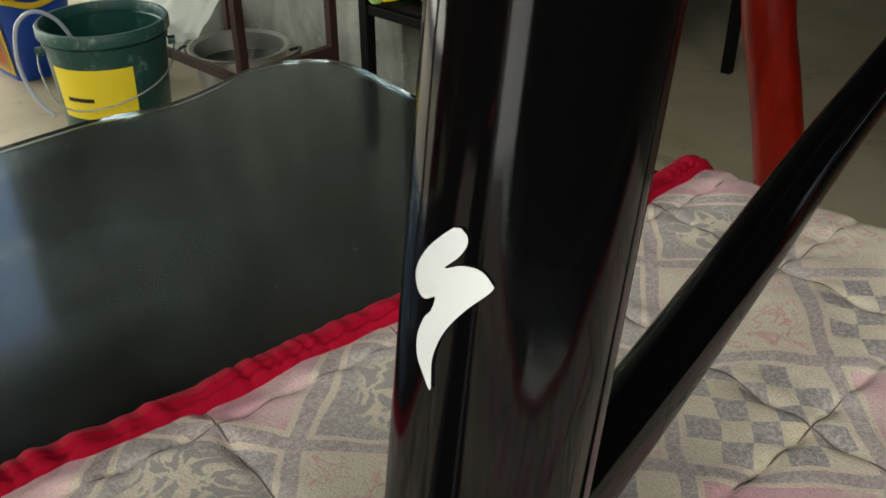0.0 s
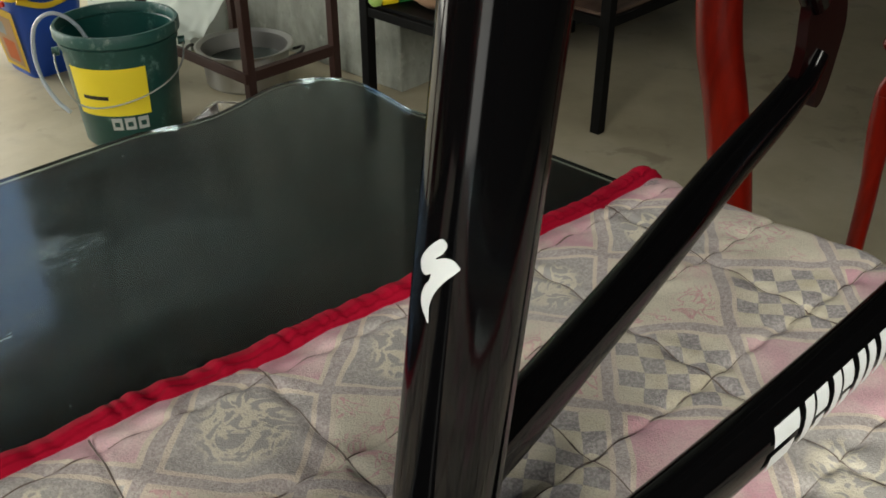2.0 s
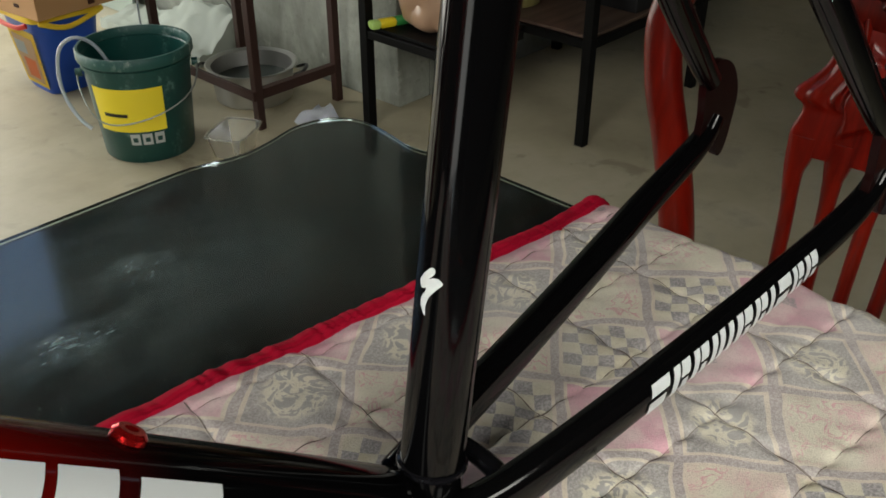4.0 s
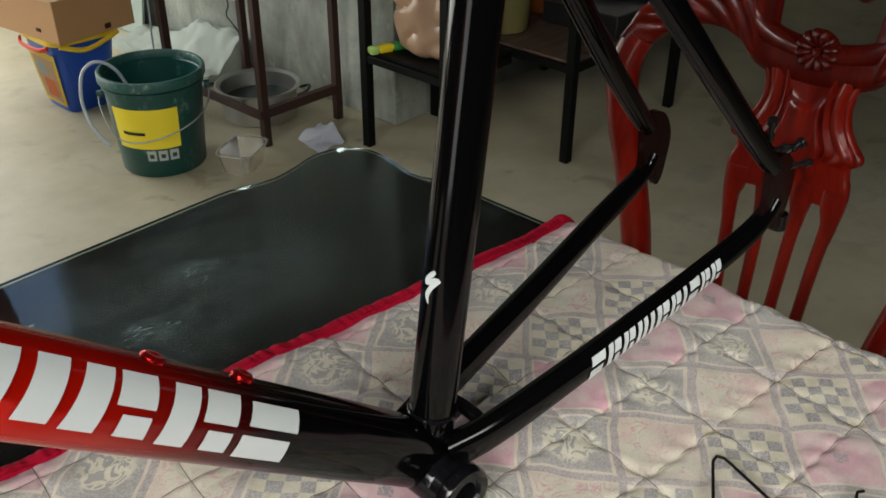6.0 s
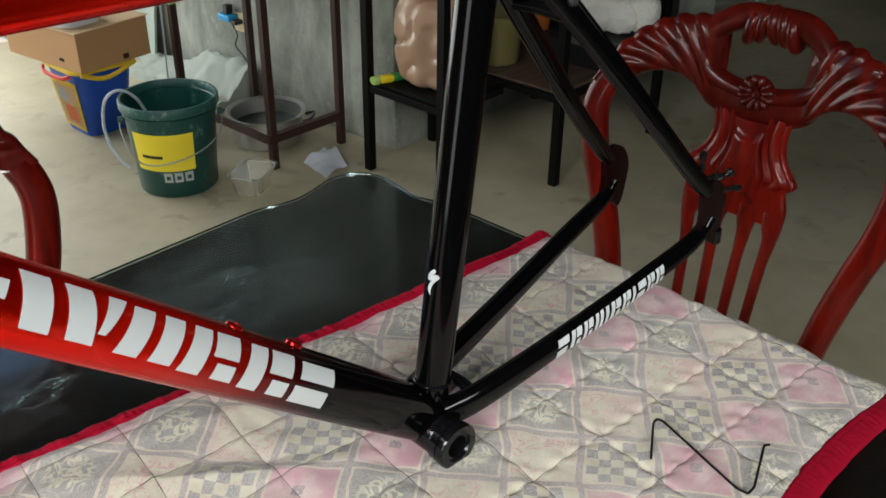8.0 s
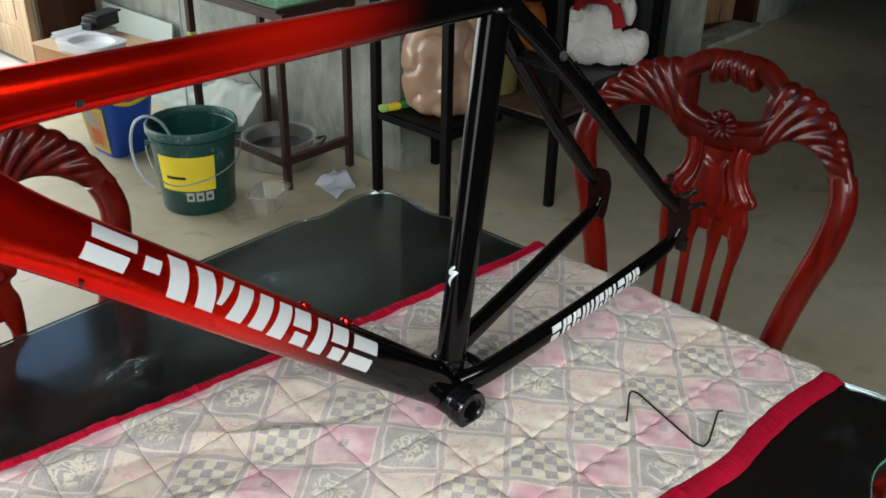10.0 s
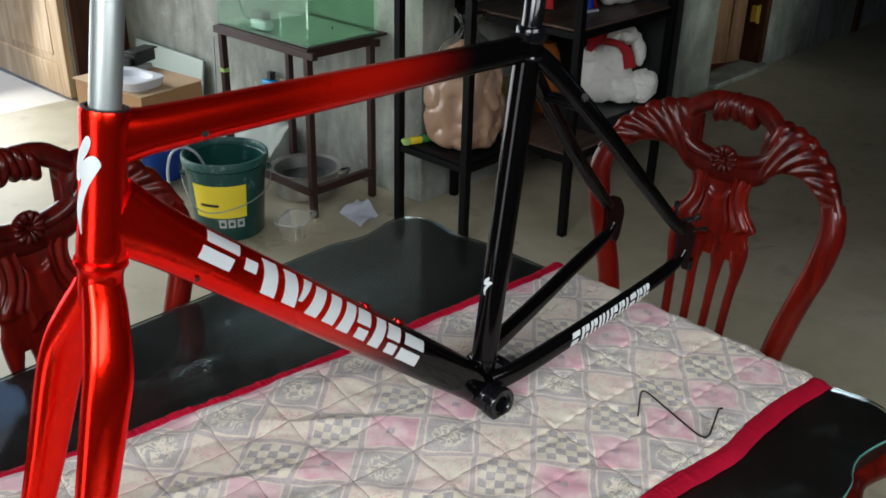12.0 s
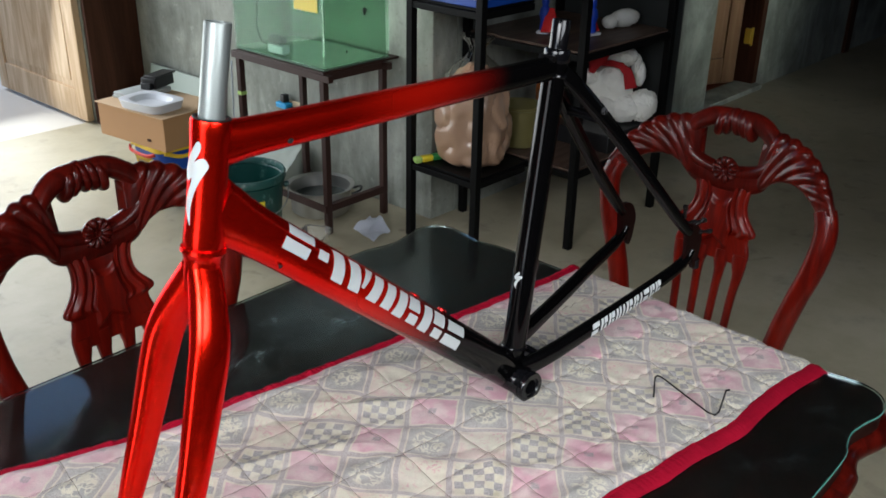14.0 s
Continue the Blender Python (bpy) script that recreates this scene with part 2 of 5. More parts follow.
def make_table_glass():
    """Thick glass: fine scratches, dust specks and wiped smears on its face, and a painted sheen."""
    n = Nodes("table_glass")
    smear = n.noise(4.0, 6.0, 0.65, n.scaled(n.obj, (1.0, 2.2, 1.0)), 1.5)
    wipe = n.mul(n.step(n.mul(smear, n.noise(14.0, 4.0, 0.6)), 0.28, 0.45), 0.25)
    scr = n.noise(1.0, 2.0, 0.5, n.scaled(n.obj, (420.0, 16.0, 1.0)))
    scratch = n.mul(n.step(scr, 0.72, 0.80), n.step(n.noise(9.0), 0.55, 0.62))
    scr2 = n.noise(1.0, 2.0, 0.5, n.scaled(n.obj, (20.0, 460.0, 1.0)))
    scratch2 = n.mul(n.step(scr2, 0.73, 0.81), n.step(n.noise(8.0, 3.0, 0.5, n.scaled(n.obj, (1.0, 1.0, 3.0))), 0.56, 0.63))
    dust = n.mul(n.sub(1.0, n.step(n.voronoi(80.0), 0.02, 0.085)), n.step(n.noise(23.0, 4.0), 0.46, 0.62))
    marks = n.f("MAXIMUM", dust, n.mul(n.f("MAXIMUM", scratch, scratch2), 0.8))
    n.bump(n.noise(3.0), 0.02, 0.002)
    tx, ty, _ = n.xyz(n.obj)
    patch = 0.0
    for px, py, rx, ry in ((0.02, 0.43, 0.05, 0.035), (-0.07, 0.37, 0.07, 0.03), (-0.28, 0.385, 0.06, 0.03), (-0.17, 0.47, 0.03, 0.02)):
        ex, ey = n.mul(n.sub(tx, px), 1 / rx), n.mul(n.sub(ty, py), 1 / ry)
        hit = n.sub(1.0, n.step(n.add(n.mul(ex, ex), n.mul(ey, ey)), 0.05, 1.0))
        patch = n.f("MAXIMUM", patch, hit)
    patch = n.mul(patch, n.step(n.noise(30.0, 5.0, 0.65, n.scaled(n.obj, (1.0, 3.0, 1.0)), 1.0), 0.45, 0.7))
    wipe = n.f("MAXIMUM", wipe, n.mul(patch, 1.8))
    # diffuse ellipse brightens the glass in place of a teal reflection
    ex, ey = n.mul(n.sub(tx, -0.02), 4.0), n.mul(n.sub(ty, 0.40), 6.5)
    sheen_patch = n.mul(n.sub(1.0, n.step(n.add(n.mul(ex, ex), n.mul(ey, ey)), 0.0, 1.0)), n.step(n.noise(7.0, 6.0, 0.65, n.scaled(n.obj, (1.0, 1.8, 1.0)), 0.8), 0.25, 0.75))
    film = n.add(n.f("MAXIMUM", n.mul(marks, 0.3), n.mul(wipe, 0.05)), n.mul(n.step(n.noise(5.0, 6.0, 0.7), 0.25, 0.8), 0.005))
    film = n.add(film, n.mul(sheen_patch, 0.045))
    n.done(n.mix(marks, (0.74, 0.95, 0.95), (0.62, 0.68, 0.66)), n.add(n.add(0.065, n.mul(wipe, 0.16)), n.mul(marks, 0.3)), trans=n.sub(1.0, film), ior=1.44)


make_table_glass()
n = Nodes("tank_glass")
n.done((0.80, 0.92, 0.84), 0.0, trans=1.0, ior=1.16)
make_glass("clear_plastic", (0.90, 0.91, 0.87), 0.12, 0.95)
n = Nodes("bag_film")
n.done((0.95, 0.92, 0.88), 0.18, trans=1.0, ior=1.06, coat=0.35, coat_rough=0.15)


def make_water():
    n = Nodes("tank_water")
    k = n.noise(3.0)
    col = n.mix(k, (0.33, 0.50, 0.37), (0.43, 0.61, 0.47))
    n.done(col, 0.06, trans=0.93, ior=1.04, spec=0.0)


make_water()


def make_candy():
    """Candy red lacquer that fades to black towards the rear of the frame."""
    n = Nodes("candy_fade")
    x, y, z = n.xyz(n.obj)
    along = n.add(x, n.mul(n.sub(1.10, z), 0.30))
    k = n.step(n.add(along, n.mul(n.noise(6.0), 0.03)), -0.43, -0.12)
    k = n.f("POWER", k, 0.85)
    flake = n.noise(900.0, 2.0)
    red = n.mix(n.noise(5.0), (0.88, 0.009, 0.0012), (0.94, 0.015, 0.0015))
    col = n.mix(k, red, (0.0016, 0.0016, 0.0018))
    n.bump(flake, 0.015, 0.0005)
    n.put(n.bsdf.inputs["Specular Tint"], n.mix(k, (1.0, 0.10, 0.04), (1.0, 1.0, 1.0)))
    n.done(col, n.add(0.25, n.mul(k, -0.02)), n.mul(n.sub(1.0, k), 0.93), n.add(0.15, n.mul(k, 0.48)), spec=n.mul(n.sub(1.0, k), 0.5), coat_rough=0.09)


make_candy()


def make_quilt():
    """Faded patchwork print: diamond cells in four prints, with cream and grey bands between."""
    n = Nodes("patchwork_print")
    warp = n.t.nodes.new("ShaderNodeTexNoise")
    n.put(warp.inputs["Vector"], n.obj)
    warp.inputs["Scale"].default_value = 11.0
    wx, wy, _ = n.xyz(warp.outputs["Color"])
    x, y, _ = n.xyz(n.obj)
    x = n.add(x, n.mul(n.sub(wx, 0.5), 0.024))
    y = n.add(y, n.mul(n.sub(wy, 0.5), 0.024))
    S = 1.0 / QUILT_CELL
    u = n.mul(n.add(n.add(n.mul(x, 0.643), n.mul(y, -0.766)), -QUILT_U), S)
    v = n.mul(n.add(n.add(n.mul(x, 0.766), n.mul(y, 0.643)), -QUILT_V), S)
    iu, iv = n.f("FLOOR", u), n.f("FLOOR", v)
    fu, fv = n.sub(u, iu), n.sub(v, iv)
    kind = n.f("FLOORED_MODULO", n.sub(iv, iu), 4.0)
    du = n.sub(0.5, n.f("ABSOLUTE", n.sub(fu, 0.5)))
    dv = n.sub(0.5, n.f("ABSOLUTE", n.sub(fv, 0.5)))
    d = n.f("MINIMUM", du, dv)
    cream, grey, pink = (0.61, 0.57, 0.455), (0.25, 0.24, 0.25), (0.555, 0.315, 0.36)
    blot, blot2 = n.noise(26.0, 4.0, 0.6), n.noise(55.0, 5.0, 0.6)
    grit = n.noise(520.0, 3.0, 0.7)
    tint = n.noise(16.0, 3.0)
    au, av = n.f("ABSOLUTE", n.sub(fu, 0.5)), n.f("ABSOLUTE", n.sub(fv, 0.5))
    scroll = n.step(n.f("ABSOLUTE", n.sub(n.noise(44.0, 2.0, 0.5, None, 2.2), 0.5)), 0.05, 0.085)
    p_pink = n.mix(n.step(blot, 0.38, 0.66), pink, (0.62, 0.47, 0.46))
    p_pink = n.mix(n.mul(n.step(blot2, 0.62, 0.74), 0.4), p_pink, (0.40, 0.33, 0.34))
    p_pink = n.mix(n.mul(n.lt(n.f("MAXIMUM", au, av), 0.075), n.step(grit, 0.35, 0.6)), p_pink, grey)
    leafy = n.mix(scroll, cream, (0.33, 0.32, 0.305))
    near = n.f("SQRT", n.add(n.mul(au, au), n.mul(av, av)))
    p_grey = n.mix(n.step(near, 0.27, 0.38), leafy, n.mix(n.step(grit, 0.4, 0.62), (0.30, 0.285, 0.275), (0.45, 0.425, 0.40)))
    cu, cv = n.f("FLOOR", n.mul(n.sub(fu, 0.082), 5.98)), n.f("FLOOR", n.mul(n.sub(fv, 0.082), 5.98))
    chk = n.f("FLOORED_MODULO", n.add(cu, cv), 2.0)
    p_chk = n.mix(chk, n.mix(n.step(blot2, 0.4, 0.7), cream, (0.52, 0.47, 0.34)), n.mix(n.step(grit, 0.4, 0.62), (0.235, 0.22, 0.225), (0.43, 0.405, 0.395)))
    rose = n.step(n.f("ABSOLUTE", n.sub(n.noise(60.0, 2.0, 0.5, None, 1.6), 0.48)), 0.0, 0.06)
    p_cream = n.mix(n.mul(n.sub(1.0, rose), n.step(blot, 0.40, 0.58)), cream, (0.58, 0.32, 0.335))
    p_cream = n.mix(n.mul(n.step(tint, 0.52, 0.68), 0.55), p_cream, (0.60, 0.40, 0.39))
    col = n.mix(n.gt(kind, 0.5), p_grey, p_pink)
    col = n.mix(n.gt(kind, 1.5), col, p_chk)
    col = n.mix(n.gt(kind, 2.5), col, p_cream)
    col = n.mix(n.lt(d, 0.084), col, n.mix(n.mul(tint, 0.5), cream, (0.60, 0.43, 0.40)))
    col = n.mix(n.lt(d, 0.046), col, n.mix(n.step(grit, 0.38, 0.62), (0.32, 0.275, 0.275), (0.48, 0.435, 0.41)))
    fade = n.noise(9.0, 4.0, 0.6)
    col = n.mix(n.mul(n.step(fade, 0.34, 0.72), 0.32), col, (0.55, 0.53, 0.485))
    weave = n.noise(900.0, 2.0)
    col = n.mix(n.mul(n.step(weave, 0.5, 0.62), 0.26), col, (0.30, 0.26, 0.24))
    n.bump(n.add(weave, n.mul(n.noise(70.0), 0.7)), 0.30, 0.0020)
    n.done(col, 0.92, spec=0.15)


QUILT_CELL, QUILT_U, QUILT_V = 0.0778, 0.1355, 0.0590
make_quilt()

# ---- mesh helpers ----
TABLE_Z = 0.755
ON_TABLE = pose(0, 0.007, 0, 0, 0, -3.2)     # bike, cloth and key lie slightly askew to the room


def finish(bm, smooth=True, sharp=40):
    bmesh.ops.recalc_face_normals(bm, faces=bm.faces)
    me = bpy.data.meshes.new("mesh")
    if smooth:
        lim = radians(sharp)
        for f in bm.faces:
            f.smooth = True
        for e in bm.edges:
            if len(e.link_faces) == 2 and e.calc_face_angle(0.0) > lim:
                e.smooth = False
    bm.to_mesh(me)
    bm.free()
    return me


def part(name, bm, material, parent, label="", smooth=True, sharp=40):
    me = finish(bm, smooth, sharp) if isinstance(bm, bmesh.types.BMesh) else bm
    ob = new(name, me)
    if not me.materials:
        me.materials.append(MATS[material])
    ob.parent = parent
    if label:
        tagged(ob, label)
    return ob


def thing(name, label, category, m=None, group="", kind=""):
    ob = new(name)
    ob.empty_display_size = 0.05
    ob.matrix_world = m or Matrix()
    return tagged(ob, label, category, group, kind)


def solid(name, bm, material, label, category, m=None, kind="", smooth=True):
    me = finish(bm, smooth)
    ob = new(name, me)
    me.materials.append(MATS[material])
    if m is not None:
        ob.matrix_world = m
    return tagged(ob, label, category, kind=kind)


def box(bm, x0, x1, y0, y1, z0, z1, bevel=0.0, segs=2):
    r = bmesh.ops.create_cube(bm, size=1.0, matrix=Matrix.Translation(((x0 + x1) / 2, (y0 + y1) / 2, (z0 + z1) / 2)) @ Matrix.Diagonal((x1 - x0, y1 - y0, z1 - z0, 1)))
    if bevel:
        edges = list({e for v in r["verts"] for e in v.link_edges})
        bmesh.ops.bevel(bm, geom=edges, offset=bevel, segments=segs, affect="EDGES", profile=0.5)
        keep_flat(bm)
    return bm


def keep_flat(bm):
    """Marks the rims of flat axis-wise faces sharp, so that bevels do not bend their shading."""
    for f in bm.faces:
        f.normal_update()
        if max(abs(c) for c in f.normal) > 0.9995:
            for e in f.edges:
                e.smooth = False


def boxed(*a, **k):
    return box(bmesh.new(), *a, **k)


def loft(bm, rings, cap=True, closed=False):
    """Joins rings of equally many points into a skin."""
    vs = [[bm.verts.new(p) for p in ring] for ring in rings]
    n = len(vs[0])
    pairs = list(zip(vs, vs[1:])) + ([(vs[-1], vs[0])] if closed else [])
    for a, b in pairs:
        for i in range(n):
            j = (i + 1) % n
            bm.faces.new((a[i], a[j], b[j], b[i]))
    if cap and not closed:
        bm.faces.new(vs[0][::-1])
        bm.faces.new(vs[-1])
    return bm


def ring(c, ax, side, a, b, n=24, power=2.0):
    """A superellipse ring round c, across ax; a: half size along side, b: along the other way."""
    ax = Vector(ax).normalized()
    side = (Vector(side) - ax * Vector(side).dot(ax)).normalized()
    up = ax.cross(side)
    out = []
    for i in range(n):
        t = 2 * math.pi * i / n
        cx, sx = math.cos(t), math.sin(t)
        k = (abs(cx) ** power + abs(sx) ** power) ** (-1 / power)
        out.append(Vector(c) + side * (a * k * cx) + up * (b * k * sx))
    return out


def sweep(bm, pts, radii, n=16, side=(0, 1, 0), cap=True, power=2.0, closed=False):
    """A tube along pts; radii: one number or (a, b) per point; a along side."""
    pts = [Vector(p) for p in pts]
    rings = []
    for i, p in enumerate(pts):
        if closed:
            d = pts[(i + 1) % len(pts)] - pts[i - 1]
        else:
            d = pts[min(i + 1, len(pts) - 1)] - pts[max(i - 1, 0)]
        r = radii[i] if isinstance(radii, list) else radii
        a, b = r if isinstance(r, tuple) else (r, r)
        rings.append(ring(p, d, side, a, b, n, power))
    return loft(bm, rings, cap, closed)


def smooth_line(pts, n):
    """Catmull-Rom through pts (tuples of any length), n points in all."""
    P = [np.array(p, float) for p in pts]
    P = [2 * P[0] - P[1]] + P + [2 * P[-1] - P[-2]]
    out = []
    segs = len(P) - 3
    for i in range(n):
        t = i / (n - 1) * segs
        k = min(int(t), segs - 1)
        t -= k
        a, b, c, d = P[k:k + 4]
        out.append(tuple(0.5 * (2 * b + (c - a) * t + (2 * a - 5 * b + 4 * c - d) * t * t + (3 * b - a - 3 * c + d) * t ** 3)))
    return out


def lathe(bm, profile, n=40, c=(0, 0, 0), cap=False):
    rings = [[Vector((c[0] + r * math.cos(2 * math.pi * i / n), c[1] + r * math.sin(2 * math.pi * i / n), c[2] + z)) for i in range(n)] for r, z in profile]
    return loft(bm, rings, cap)


def prism(bm, outline, z0, z1, bevel=0.0, segs=2):
    """An upright prism over an outline of (x, y)."""
    lo = [bm.verts.new((x, y, z0)) for x, y in outline]
    hi = [bm.verts.new((x, y, z1)) for x, y in outline]
    n = len(lo)
    top = bm.faces.new(hi)
    bm.faces.new(lo[::-1])
    for i in range(n):
        bm.faces.new((lo[i], lo[(i + 1) % n], hi[(i + 1) % n], hi[i]))
    if bevel:
        bmesh.ops.bevel(bm, geom=list(top.edges), offset=bevel, segments=segs, affect="EDGES", profile=0.6)
    for f in bm.faces:
        if len(f.verts) > 4:
            for e in f.edges:
                e.smooth = False
    return bm


def fine_noise(x, y, z=0.0):
    return noise.noise((x, y, z))


# ---- the room ----
WX, WY, END = 1.69, 1.785, 4.10     # concrete wall beside the tank, wall behind the shelf, wall with the street door
X0, X1, Y0, TOP = -2.7, 8.2, -2.4, 3.7
structure = dict(kind="structure")

solid("floor", boxed(X0 - 0.3, X1 + 0.3, Y0 - 0.3, END + 0.05, -0.12, 0.0), "floor_cement", "worn grey-beige cement floor with dark stains", "floor", **structure)
bm = boxed(-14, 14, END + 0.05, 26, -0.12, -0.012)
box(bm, -14, X0 - 0.3, -8, END + 0.05, -0.12, -0.012)
solid("ground", bm, "yard_ground", "pale sunlit concrete yard outside the door", "ground", **structure)
solid("ceiling", boxed(X0 - 0.3, X1 + 0.3, Y0 - 0.3, END + 0.2, TOP, TOP + 0.1), "ceiling_board", "dark unpainted boarded ceiling", "ceiling", **structure)
solid("wall_tank", boxed(WX, WX + 0.15, WY, END, 0, TOP, 0.006), "wall_concrete", "bare grey concrete wall with trowel marks and stains", "wall", **structure)


def wall_with_hole(name, axis, at, a0, a1, h0, h1, z0, z1, thick, label, wood="wall_concrete"):
    """A wall across axis at a place, from a0 to a1, with an opening h0..h1, z0..z1."""
    bm = bmesh.new()
    spans = [(a0, h0, 0, TOP), (h1, a1, 0, TOP), (h0, h1, z1, TOP)] + ([(h0, h1, 0, z0)] if z0 > 0 else [])
    for b0, b1, c0, c1 in spans:
        if axis == "y":
            box(bm, b0, b1, at, at + thick, c0, c1)
        else:
            box(bm, at, at + thick, b0, b1, c0, c1)
    return solid(name, bm, wood, label, "wall", kind="structure", smooth=False)


wall_with_hole("wall_street", "y", END, X0 - 0.2, WX + 0.15, -2.25, 1.37, 0, 3.45, 0.15, "bare concrete wall with an open street doorway")
wall_with_hole("wall_shelf", "y", WY, WX + 0.15, X1, 4.20, 4.93, 0, 2.08, 0.14, "stained grey plaster wall with an inner doorway")
# closes the room out of view; its opening only houses the added rear fill
wall_with_hole("wall_rear", "y", Y0 - 0.15, X0 - 0.15, 3.0, -1.85, 0.15, 1.98, 2.92, 0.15, "added dark closing wall with a high opening for fill light", "closing_wall_dark")
# unseen closing wall, opened only where the added side fill stands
wall_with_hole("wall_side_window", "y", Y0 - 0.15, 3.0, X1, 4.15, 5.25, 1.15, 2.25, 0.15, "added dark closing wall with an opening for side fill light", "closing_wall_dark")
# out-of-view wall; the upper gap is made only for the table fill
bm = bmesh.new()
for b0, b1, c0, c1 in ((Y0, -1.85, 0, TOP), (0.35, END, 0, TOP), (-1.85, 0.35, 2.92, TOP), (-1.85, -0.95, 0, 1.98), (0.10, 0.35, 0, 1.98)):
    box(bm, X0 - 0.15, X0, b0, b1, c0, c1)
solid("wall_window", bm, "closing_wall_dark", "added dark closing wall with an open doorway below a fill light opening", "wall", kind="structure", smooth=False)
# added end of the room, its shade put into the dark colour
solid("wall_far", boxed(X1, X1 + 0.15, Y0 - 0.15, 4.5, 0, TOP), "closing_wall_dark", "added far closing wall, coloured dark in place of shade", "wall", **structure)
solid("wall_back_room", boxed(WX + 0.15, X1, 4.35, 4.5, 0, TOP), "wall_concrete", "plain wall of the inner room", "wall", **structure)
solid("floor_inner", boxed(WX + 0.16, X1 - 0.01, WY + 0.142, 4.34, 0.0, 0.006), "red_tile", "dark red floor of the inner room", "floor", **structure)
solid("door_sill", boxed(4.20, 4.93, WY - 0.05, WY + 0.13, 0.0, 0.035, 0.006), "wall_concrete", "raised grey cement door sill", "sill", **structure)


def panelled_door(name, label, w, h, wood, m, knots):
    """A door leaf in its own plane: x along its width from the hinge, y its thickness."""
    d = thing(name, label, "door", m, kind="structure")
    t = 0.04
    part("stile", boxed(0, 0.11, 0, t, 0.0, h, 0.004), wood, d)
    part("stile", boxed(w - 0.11, w, 0, t, 0.0, h, 0.004), wood, d)
    for z0, z1 in ((0.0, 0.17), (0.95, 1.09), (h - 0.12, h)):
        part("rail", boxed(0.112, w - 0.112, 0.001, t - 0.001, z0, z1, 0.004), wood, d)
    for z0, z1 in ((0.172, 0.948), (1.092, h - 0.122)):
        bm = boxed(0.112, w - 0.112, 0.012, t - 0.012, z0, z1)
        box(bm, 0.15, w - 0.15, 0.007, t - 0.007, z0 + 0.04, z1 - 0.04, 0.006)
        part("panel", bm, wood, d)
    for kx, kz, r in knots:
        bm = bmesh.new()
        sweep(bm, [(kx, 0.004, kz), (kx, 0.0065, kz)], [(r, r * 1.8), (r * 0.9, r * 1.7)], 12, (1, 0, 0))
        part("knot", bm, "dark_jamb_wood", d, "dark knot in the wood")
    return d


panelled_door("door_1", "pale unpainted wooden panel door standing open", 1.10, 2.1, "pale_door_wood",
                            pose(1.37, END + 0.02, 0.01, 0, 0, 90) @ pose(0, 0, 0), [(0.28, 0.36, 0.012), (0.36, 0.52, 0.008), (0.30, 0.58, 0.007), (0.5, 0.42, 0.009), (0.24, 0.24, 0.007)])
solid("door_frame_1", boxed(1.372, WX - 0.003, END - 0.035, END - 0.003, 0, 2.2, 0.004), "dark_jamb_wood", "dark brown wooden door frame", "door frame", **structure)
inner_door = panelled_door("door_2", "plain brown wooden door standing half open", 0.6, 2.0, "brown_door_wood", pose(4.86, WY + 0.16, 0.03, 0, 0, 157), [])
bm = boxed(4.865, 4.93, WY + 0.0, WY + 0.138, 0.036, 2.06, 0.003)
solid("door_frame_2", bm, "dark_jamb_wood", "reddish brown wooden door jamb", "door frame", **structure)
hinge = boxed(4.835, 4.864, WY + 0.05, WY + 0.09, 0.30, 0.40, 0.004)
box(hinge, 4.845, 4.855, WY + 0.035, WY + 0.05, 0.29, 0.41, 0.003)
part("hinge", hinge, "yellow_metal", inner_door, "yellow metal hinge").matrix_parent_inverse = inner_door.matrix_world.inverted()
bm = boxed(6.45, 6.55, WY - 0.03, WY - 0.003, 0, 2.1, 0.004)
solid("door_frame_3", bm, "dark_jamb_wood", "dark wooden door frame in deep shade", "door frame", **structure)

# ---- dining table ----
TX0, TX1, TY0, TY1 = -1.115, 0.389, -0.470, 0.570


def table_outline(grow=0.0, lobed=1.0):
    """Straight sides that dip and then swell to a rounded lobe at every corner."""
    lobe = [(-0.34, 0.0), (-0.26, 0.0), (-0.214, -0.002), (-0.19, -0.010), (-0.165, -0.0155), (-0.142, -0.016), (-0.109, -0.010), (-0.073, -0.001), (-0.045, -0.003), (-0.024, -0.012), (-0.006, -0.030), (0.0, -0.052), (-0.003, -0.088), (-0.012, -0.132), (-0.014, -0.155), (-0.004, -0.188), (0.0, -0.236), (0.0, -0.34)]
    lobe = smooth_line([(a * lobed if a > -0.02 else a, b * lobed if b > -0.02 else b) for a, b in lobe], 46)
    pts = []
    for cx, cy, sx, sy, rev in ((TX1, TY1, 1, 1, False), (TX1, TY0, 1, -1, True), (TX0, TY0, -1, -1, False), (TX0, TY1, -1, 1, True)):
        seq = lobe[::-1] if rev else lobe
        pts += [(cx + sx * (a + grow), cy + sy * (b + grow)) for a, b in seq]
    return pts


table = thing("dining_table", "dark varnished dining table with a glass top and scalloped corners", "table")
part("tabletop", prism(bmesh.new(), table_outline(-0.0012), TABLE_Z - 0.034, TABLE_Z - 0.0092, 0.001), "table_top_wood", table, "near-black wooden top under the glass")
part("glass_top", prism(bmesh.new(), table_outline(), TABLE_Z - 0.0085, TABLE_Z, 0.0025, 3), "table_glass", table, "thick clear glass with a green edge")
bm = bmesh.new()
loft(bm, [[Vector((x, y, TABLE_Z - z)) for x, y in table_outline(g)] for g, z in ((0.0003, 0.0070), (0.0012, 0.0060), (0.0012, 0.0030), (0.0003, 0.0020))], False)
part("glass_edge", bm, "edge_green", table, "ground green edge of the glass")
bm = bmesh.new()
